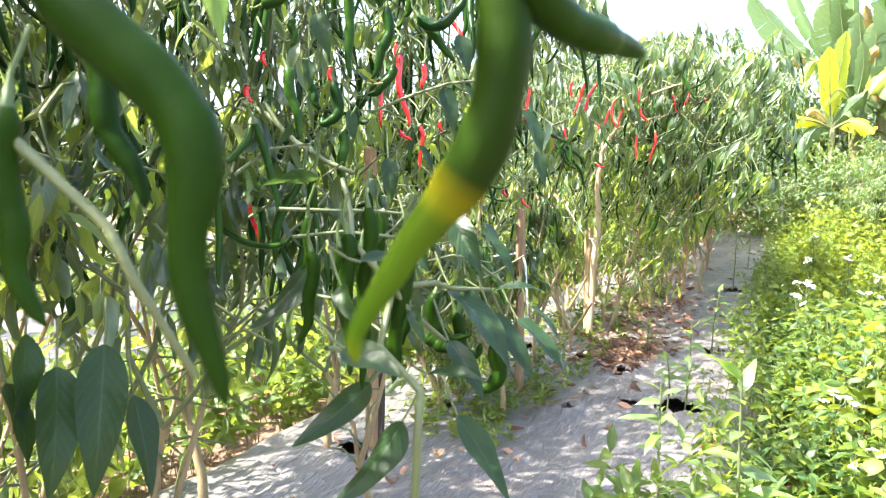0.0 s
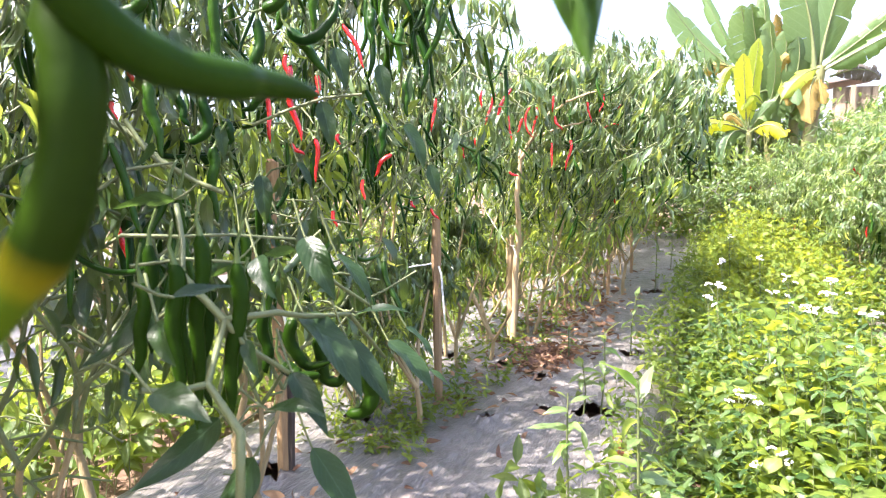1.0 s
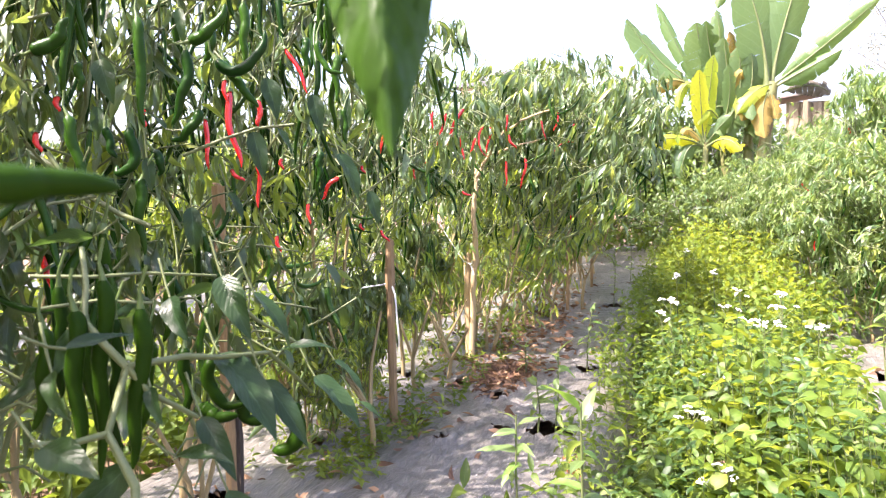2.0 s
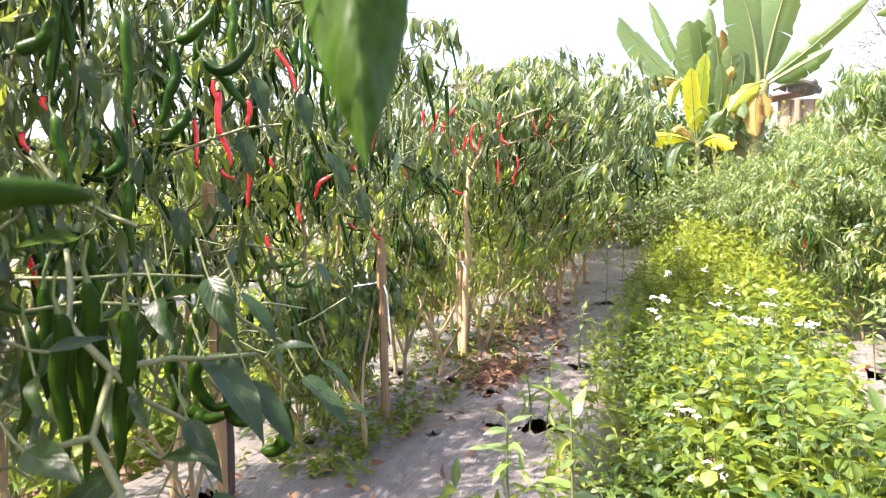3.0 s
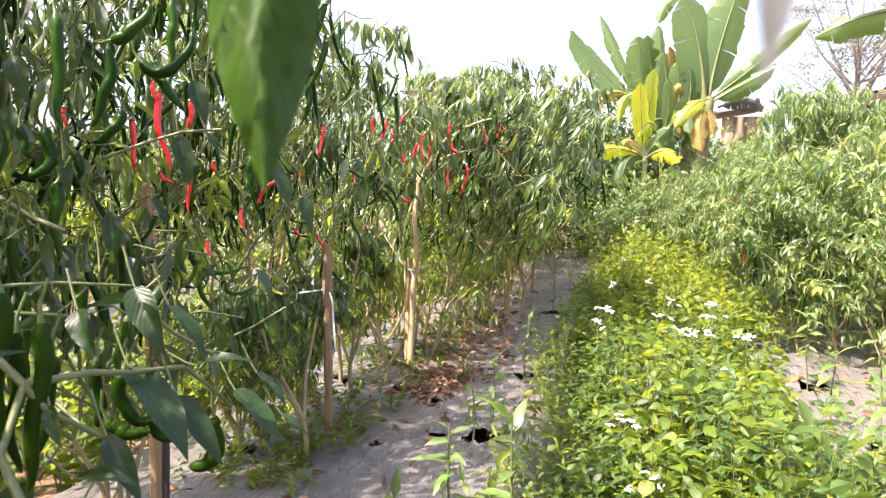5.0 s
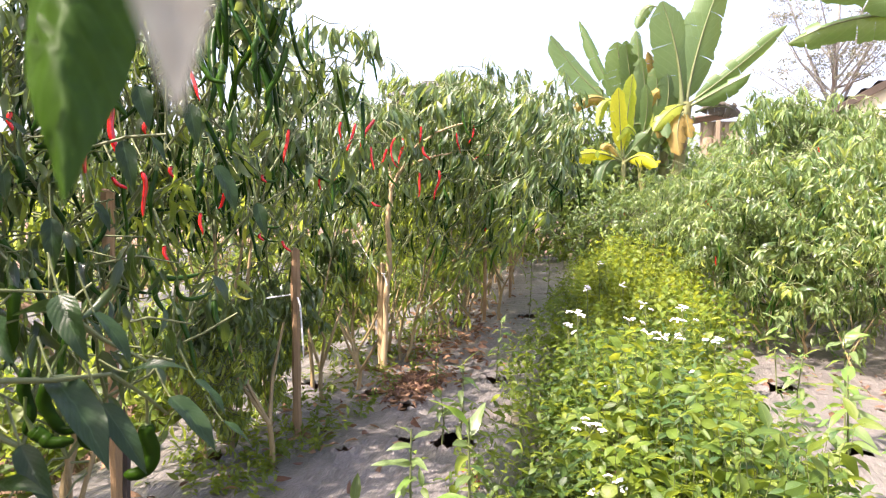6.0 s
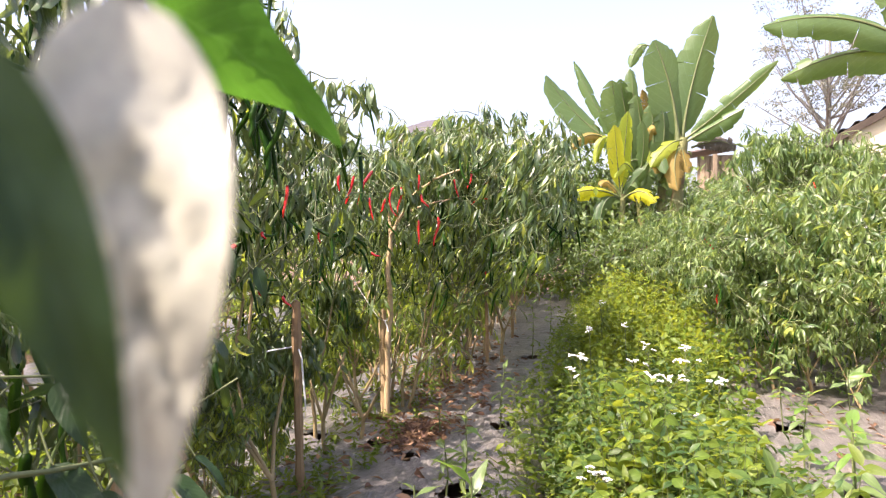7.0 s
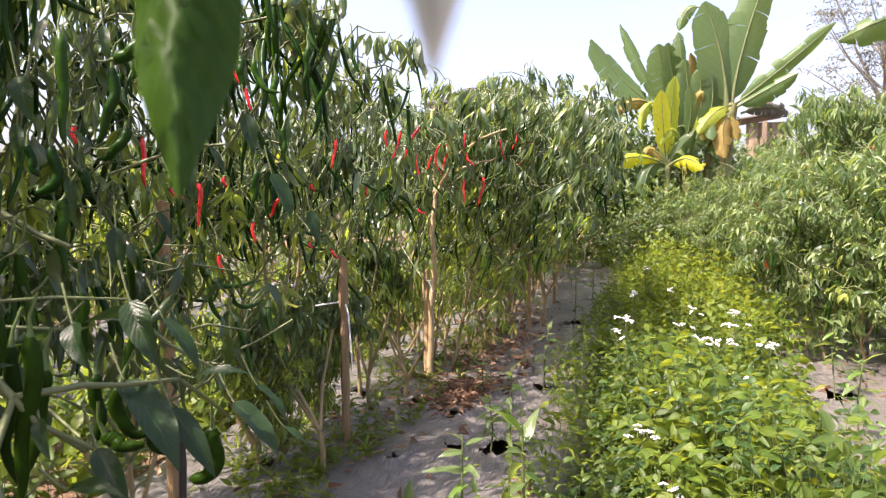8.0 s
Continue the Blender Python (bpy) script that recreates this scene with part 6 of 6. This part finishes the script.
crowd = thing("banana_plant", "crowded banana sucker with torn green leaves", "banana plant", group="banana plants")
pseudostem(crowd, (1.01, 10.45, -0.20), (0.93, 10.20, 1.84), 0.1)
banana_leaf(crowd, (0.93, 10.20, 1.84), (0.91, 10.15, 2.30), (0.69, 10.10, 2.61), 0.42, M_BANANA, 90, 0.7, 0.5)
banana_leaf(crowd, (0.95, 10.25, 1.86), (1.06, 10.28, 2.23), (1.14, 10.20, 2.42), 0.4, M_BANANA, 91, 0.7, 0.5)
banana_leaf(crowd, (0.91, 10.10, 1.82), (0.68, 9.92, 1.97), (0.65, 9.85, 1.51), 0.34, M_BANANA, 92, 0.6, 0.7)
banana_leaf(crowd, (0.94, 10.15, 1.84), (1.10, 10.03, 2.03), (1.16, 10.00, 1.59), 0.34, M_BANANA, 93, 0.6, 0.7)
banana_leaf(crowd, (0.93, 10.20, 1.84), (0.84, 10.10, 2.11), (0.58, 10.00, 2.05), 0.4, M_BANANA_Y2, 94, 0.7, 0.6, "yellowish torn banana leaf")
banana_leaf(crowd, (0.93, 10.35, 1.81), (0.77, 10.28, 2.07), (0.45, 10.30, 1.82), 0.4, M_BANANA, 98, 0.7, 0.5)
banana_leaf(crowd, (0.90, 10.10, 1.76), (0.68, 9.98, 1.83), (0.52, 9.95, 1.37), 0.42, M_BANANA, 99, 0.6, 0.6)
banana_leaf(crowd, (0.97, 10.10, 1.75), (1.09, 9.98, 1.82), (1.09, 9.95, 1.34), 0.42, M_BANANA, 100, 0.6, 0.6)
banana_leaf(crowd, (0.76, 10.00, 1.75), (0.62, 9.92, 2.36), (0.59, 9.88, 2.74), 0.4, M_BANANA, 120, 0.9, 0.55)
banana_leaf(crowd, (0.80, 10.00, 1.75), (0.81, 9.92, 2.27), (0.77, 9.88, 2.63), 0.38, M_BANANA, 121, 0.9, 0.55, "ragged green banana leaf")
banana_leaf(crowd, (0.83, 10.00, 1.73), (1.00, 9.92, 2.19), (0.91, 9.88, 2.52), 0.4, M_BANANA, 122, 0.9, 0.55)
banana_leaf(crowd, (0.74, 10.00, 1.75), (0.53, 9.92, 2.24), (0.47, 9.88, 2.51), 0.4, M_BANANA, 123, 0.9, 0.55)
banana_leaf(crowd, (0.76, 10.00, 1.78), (0.94, 9.92, 2.03), (1.08, 9.88, 1.81), 0.34, M_BANANA, 124, 0.9, 0.55, "ragged green banana leaf")
banana_leaf(crowd, (0.73, 10.00, 1.75), (0.52, 9.92, 2.04), (0.40, 9.88, 1.67), 0.36, M_BANANA, 125, 0.9, 0.55)
banana_leaf(crowd, (0.77, 10.00, 1.81), (0.68, 9.92, 2.26), (0.82, 9.88, 2.30), 0.3, M_BANANA_DRY, 126, 0.9, 0.55, "dry brown torn banana leaf")
banana_leaf(crowd, (0.74, 10.00, 1.71), (0.72, 9.92, 1.82), (0.60, 9.88, 1.37), 0.36, M_BANANA, 127, 0.9, 0.55)
for i, (b, c, e, w, kind) in enumerate([
        ((0.52, 9.95, 1.70), (0.50, 9.90, 2.10), (0.56, 9.88, 2.60), 0.22, M_BANANA), ((0.62, 9.82, 1.70), (0.70, 9.74, 2.05), (0.64, 9.68, 2.36), 0.22, M_BANANA),
        ((0.56, 9.80, 1.66), (0.40, 9.70, 1.98), (0.30, 9.66, 1.62), 0.20, M_BANANA_Y2), ((0.74, 9.82, 1.70), (0.86, 9.72, 2.02), (0.93, 9.66, 1.66), 0.22, M_BANANA)]):
    banana_leaf(crowd, b, c, e, w, kind, 140 + i, 0.75, 0.35, "ragged torn banana leaf")

young = thing("banana_plant", "young banana plant with bright yellow lower leaves", "banana plant", group="banana plants")
pseudostem(young, (0.42, 9.85, -0.20), (0.39, 9.80, 1.40), 0.055)
banana_leaf(young, (0.38, 9.80, 1.41), (0.41, 9.76, 1.96), (0.47, 9.72, 2.50), 0.28, M_BANANA_Y2, 11, 0.5, 0.35, "bright yellow-green upright banana leaf")
banana_leaf(young, (0.36, 9.76, 1.44), (0.32, 9.62, 1.88), (0.29, 9.55, 2.30), 0.27, M_BANANA_Y, 38, 0.5, 0.25, "bright yellow upright banana leaf")
banana_leaf(young, (0.36, 9.75, 1.36), (0.03, 9.45, 1.56), (-0.36, 9.35, 1.36), 0.3, M_BANANA_Y, 12, 0.8, 1.1, "bright yellow drooping banana leaf")
banana_leaf(young, (0.41, 9.75, 1.35), (0.63, 9.50, 1.54), (0.80, 9.45, 1.28), 0.36, M_BANANA_Y, 13, 0.7, 1.0, "bright yellow drooping banana leaf")
banana_leaf(young, (0.35, 9.75, 1.35), (0.13, 9.57, 1.48), (0.09, 9.50, 0.95), 0.3, M_BANANA, 14, 0.5, 0.8, "dark green hanging banana leaf")
banana_leaf(young, (0.35, 9.80, 1.40), (0.17, 9.75, 1.67), (0.11, 9.70, 1.52), 0.2, M_BANANA_DRY, 37, 0.8, 0.8, "dry brown curled banana leaf")
banana_leaf(young, (0.41, 9.80, 1.40), (0.54, 9.75, 1.60), (0.68, 9.70, 1.73), 0.22, M_BANANA, 15, 0.3, 0.6)

side_ban = thing("banana_plant", "tall banana plant with wide drooping green leaves", "banana plant", group="banana plants")
pseudostem(side_ban, (3.3, 7.6, -0.2), (3.2, 7.5, 2.5), 0.14)
C = (3.2, 7.5, 2.5)
banana_leaf(side_ban, C, (2.5, 7.4, 3.1), (1.66, 7.3, 2.86), 0.5, M_BANANA, 21, 0.7, 0.9)
banana_leaf(side_ban, C, (2.6, 7.6, 2.8), (1.90, 7.7, 2.42), 0.46, M_BANANA, 22, 0.7, 0.9)
banana_leaf(side_ban, C, (2.9, 7.5, 3.3), (2.50, 7.4, 3.7), 0.55, M_BANANA, 23, 0.2, 0.5)
banana_leaf(side_ban, C, (3.4, 7.4, 3.4), (3.9, 7.2, 3.8), 0.5, M_BANANA, 24, 0.3, 0.6)
banana_leaf(side_ban, C, (3.0, 7.2, 2.6), (2.75, 6.9, 1.9), 0.36, M_BANANA, 25, 0.5, 0.9)

# ---- houses ----
def shed():
    """Cream walled shed with a sloping sheet roof and a bamboo fence."""
    root = thing("shed", "weathered cream plastered shed with a sagging sheet roof", "shed")
    bm = bmesh.new()
    ring = [bm.verts.new((x, y, z)) for y in (8.9, 9.05) for x, z in ((3.0, -0.2), (6.6, -0.2), (6.6, 3.95), (3.0, 1.97))]
    for f in ((0, 1, 2, 3), (7, 6, 5, 4), (0, 4, 5, 1), (1, 5, 6, 2), (2, 6, 7, 3), (3, 7, 4, 0)):
        bm.faces.new([ring[i] for i in f])
    me = bpy.data.meshes.new("gable_wall")
    bm.to_mesh(me)
    bm.free()
    me.materials.append(M_PLASTER)
    part("gable_wall", me, root)
    part("wall", box_mesh("wall", (3.0, 9.056, -0.2), (3.15, 9.95, 1.58), M_PLASTER, 0.012), root)
    s = Soup()
    x, d = np.linspace(0, 3.9, 120), np.linspace(0, 1, 4)
    X, D = np.meshgrid(x, d)
    v = np.stack([2.72 + X, 8.84 + D * 1.2, 1.84 + X * 0.55 - 0.4 * D + 0.02 * np.sin(X * 42)], 2).reshape(-1, 3)
    s.add(v, grid_faces(4, 120), v[:, :2])
    s.add(v + [0, 0, 0.03], grid_faces(4, 120), v[:, :2])
    part("roof", s.mesh("roof", M_ROOF), root)
    part("beam", box_mesh("beam", (-0.05, -0.03, -0.04), (4.2, 0.03, 0.04), M_DARKWOOD, 0.008), root, m=pose(2.68, 8.87, 1.78, 0, -28.8, 0))
    return root


shed().matrix_basis = pose(-0.12, 0, 0.06)
fence = thing("bamboo_fence", "old horizontal bamboo pole fence", "fence")
pole = Soup().add(*tube([(0, 0, 0), (0.8, 0, 0.01), (1.6, 0, 0), (2.4, 0, 0.015), (3.2, 0, 0)], [0.022] * 5, 8)).mesh("rail", M_BAMBOO)
for i in range(11):
    part("rail", pole, fence, m=pose(2.7, 8.1, 0.75 + 0.075 * i, 0, (-1) ** i * 0.5, 0))
for x in (2.85, 4.0, 5.2):
    part("post", box_mesh("post", (x, 8.13, -0.25), (x + 0.07, 8.19, 1.65), M_BAMBOO, 0.01), fence)

hut = thing("hut", "small bamboo hut with a low grey roof", "hut")
slat = box_mesh("slat", (0, 0, 0), (0.08, 0.02, 2.46), M_BAMBOO, 0.006)
for i in range(7):
    part("slat", slat, hut, m=pose(1.75 + 0.085 * i, 13.0, -0.25, 0, 0.3 * (-1) ** i, 0))
part("wall", box_mesh("wall", (1.72, 13.03, -0.2), (2.36, 13.12, 2.22), M_BAMBOO, 0.01), hut)
part("roof", box_mesh("roof", (-0.1, -0.15, 0), (0.70, 0.5, 0.03), M_ROOF, 0.008), hut, m=pose(1.62, 13.0, 2.25, -4, -9, 0))
part("post", box_mesh("post", (1.95, 12.85, -0.2), (2.02, 12.92, 2.22), M_BAMBOO, 0.01), hut)

house = thing("distant_house", "distant house with a dark hipped roof", "house")
part("wall", box_mesh("wall", (-9.1, 30.2, -0.2), (-6.1, 34.0, 5.3), M_PLASTER, 0.02), house)
bm = bmesh.new()
pts = [bm.verts.new(q) for q in ((-9.4, 29.6, 5.2), (-5.8, 29.6, 5.2), (-5.8, 34.6, 5.2), (-9.4, 34.6, 5.2), (-7.9, 32.0, 6.15), (-7.3, 32.0, 6.15), (-7.9, 32.2, 6.15), (-7.3, 32.2, 6.15))]
for f in ((0, 1, 5, 4), (1, 2, 7, 5), (2, 3, 6, 7), (3, 0, 4, 6), (4, 5, 7, 6), (3, 2, 1, 0)):
    bm.faces.new([pts[i] for i in f])
me = bpy.data.meshes.new("roof")
bm.to_mesh(me)
bm.free()
me.materials.append(M_TILE)
part("roof", me, house)

# ---- far tree and shrubs ----
def woody(name, seed, label, category, m, trunk, top, first, depth, r, leaf, per_tip, material, reach, m_stem, group="", slim=1.0):
    rs = np.random.RandomState(seed)
    root = thing(name, label, category, m, group)
    out = {"segs": [], "nodes": [], "tips": []}
    stem = Soup()
    stem.add(*tube([(0, 0, -0.3), (0.03, 0.02, trunk * 0.5), (0, 0, trunk)], [r * 1.7, r * 1.3, r * 1.1], 10))
    for k in range(3):
        a = k * 2.1 + rs.rand()
        d = np.array([np.cos(a) * 0.5 * reach, np.sin(a) * 0.5 * reach, 1.0])
        grow(rs, np.array([0, 0, trunk]), d / np.linalg.norm(d), first, r, depth - 1, top, out, reach)
    for pts, rad in out["segs"]:
        stem.add(*tube(pts, np.array(rad) * slim, 5))
    part("trunk", stem.mesh("trunk", m_stem), root)
    place, dirs, size = [], [], []
    for p, d in out["tips"] + [(p, d) for p, d, k in out["nodes"] if k < 4]:
        n = per_tip
        off = rs.normal(0, leaf * 1.4, (n, 3))
        place.append(p + off)
        dirs.append(off + rs.normal(0, leaf, (n, 3)) - [0, 0, leaf * 0.4])
        size.append(leaf * rs.uniform(0.6, 1.4, n))
    soup = Soup()
    strew(soup, FAR_LEAVES, np.concatenate(place), np.concatenate(dirs), np.concatenate(size), rs, 0.8)
    part("crown", soup.mesh("crown", material), root, kind="stuff")
    return root


def umbrella_tree(x, y, trunk_top, top, spread, seed):
    """A tall sparse tree: bare trunk, limbs fanning upwards, flat leaf clumps at their ends."""
    rs = np.random.RandomState(seed)
    root = thing("bare_tree", "tall sparse tree with grey limbs and flat brownish leaf clumps", "tree", pose(x, y, 0))
    part("trunk", Soup().add(*tube([(0, 0, -0.4), (0.05, 0, trunk_top * 0.4), (-0.04, 0, trunk_top * 0.75), (0.02, 0, trunk_top), (0.06, 0, top * 0.86)], [0.17, 0.14, 0.11, 0.08, 0.03], 10)).mesh("trunk", M_PALEBARK), root)
    ends, crown = [], Soup()
    for i in range(24):
        a, s = i * 2.4 + rs.rand() * 0.5, rs.rand()
        foot = np.array([0, 0, trunk_top * (0.72 + 0.45 * s)])
        out = np.array([math.cos(a), math.sin(a), 0]) * spread * rs.uniform(0.75, 1.0) * (1.0 - 0.35 * s)
        tip = out + [0, 0, foot[2] + (top - foot[2]) * rs.uniform(0.15, 0.95)]
        knee = foot + (tip - foot) * 0.5 + [0, 0, -0.12] + rs.normal(0, 0.1, 3)
        limb = Soup().add(*tube([foot, knee, tip], [0.04, 0.026, 0.012], 6))
        ends.append(tip)
        for k in range(8):
            t = rs.uniform(0.3, 1.0)
            p = (foot + (knee - foot) * t * 2) if t < 0.5 else (knee + (tip - knee) * (t * 2 - 1))
            e = p + rs.normal(0, 0.36, 3) * [1, 1, 0.45] + [0, 0, 0.28]
            limb.add(*tube([p, (p + e) / 2 + rs.normal(0, 0.05, 3), e], [0.012, 0.009, 0.006], 4))
            ends.append(e)
        part("limb", limb.mesh("limb", M_PALEBARK), root)
    for p in ends:
        n = rs.randint(20, 44)
        off = rs.normal(0, 1, (n, 3)) * [0.15, 0.15, 0.035]
        strew(crown, FAR_LEAVES, p + off, off + rs.normal(0, 0.1, (n, 3)), rs.uniform(0.07, 0.14, n), rs, 0.8)
    part("crown", crown.mesh("crown", M_TREE), root, "flat clumps of small brownish leaves", kind="stuff")


umbrella_tree(7.04, 25.0, 4.7, 9.0, 2.5, 9)
shrub = woody("shrub", 12, "dark green leafy shrub at the field's end", "shrub", pose(-0.2, 11.3, -0.15), 0.2, 1.35, 0.5, 4, 0.015, 0.14, 8, M_SHRUB, 1.4, M_BARK, "field edge shrubs")
rs_s = np.random.RandomState(3)
for i in range(26):
    x = -9.0 + 0.72 * i + rs_s.normal(0, 0.2)
    size = 0.9 + 0.35 * rs_s.rand()
    copy_thing(shrub, pose(x, 11.6 + rs_s.rand() * 1.4, -0.15, 0, 0, rs_s.rand() * 360)).scale = (size,) * 3
for x, y in ((-1.3, 10.0), (-0.9, 10.4), (-1.6, 10.6), (-0.75, 11.0)):
    copy_thing(shrub, pose(x, y, -0.15, 0, 0, rs_s.rand() * 360)).scale = (1.12,) * 3
for x, y in ((0.3, 9.5), (0.62, 9.55), (0.5, 9.3)):
    copy_thing(shrub, pose(x, y, -0.15, 0, 0, rs_s.rand() * 360)).scale = (0.6, 0.6, 0.74)
for x, y in ((-0.05, 9.3), (0.35, 9.45), (0.75, 9.3)):
    copy_thing(shrub, pose(x, y, -0.15, 0, 0, rs_s.rand() * 360)).scale = (0.7, 0.7, 0.58)
for x, y in ((0.5, 11.3), (0.95, 11.5), (1.35, 11.5), (0.1, 11.5)):
    copy_thing(shrub, pose(x, y, -0.15, 0, 0, rs_s.rand() * 360)).scale = (1.15, 1.15, 1.2)
for x, y in ((-0.45, 10.9), (-0.12, 10.75), (0.12, 10.9)):
    copy_thing(shrub, pose(x, y, -0.15, 0, 0, rs_s.rand() * 360)).scale = (0.9, 0.9, 1.5)
for x, y in ((0.2, 11.0), (0.7, 10.9), (-0.2, 11.2)):
    copy_thing(shrub, pose(x, y, -0.15, 0, 0, rs_s.rand() * 360)).scale = (0.85,) * 3
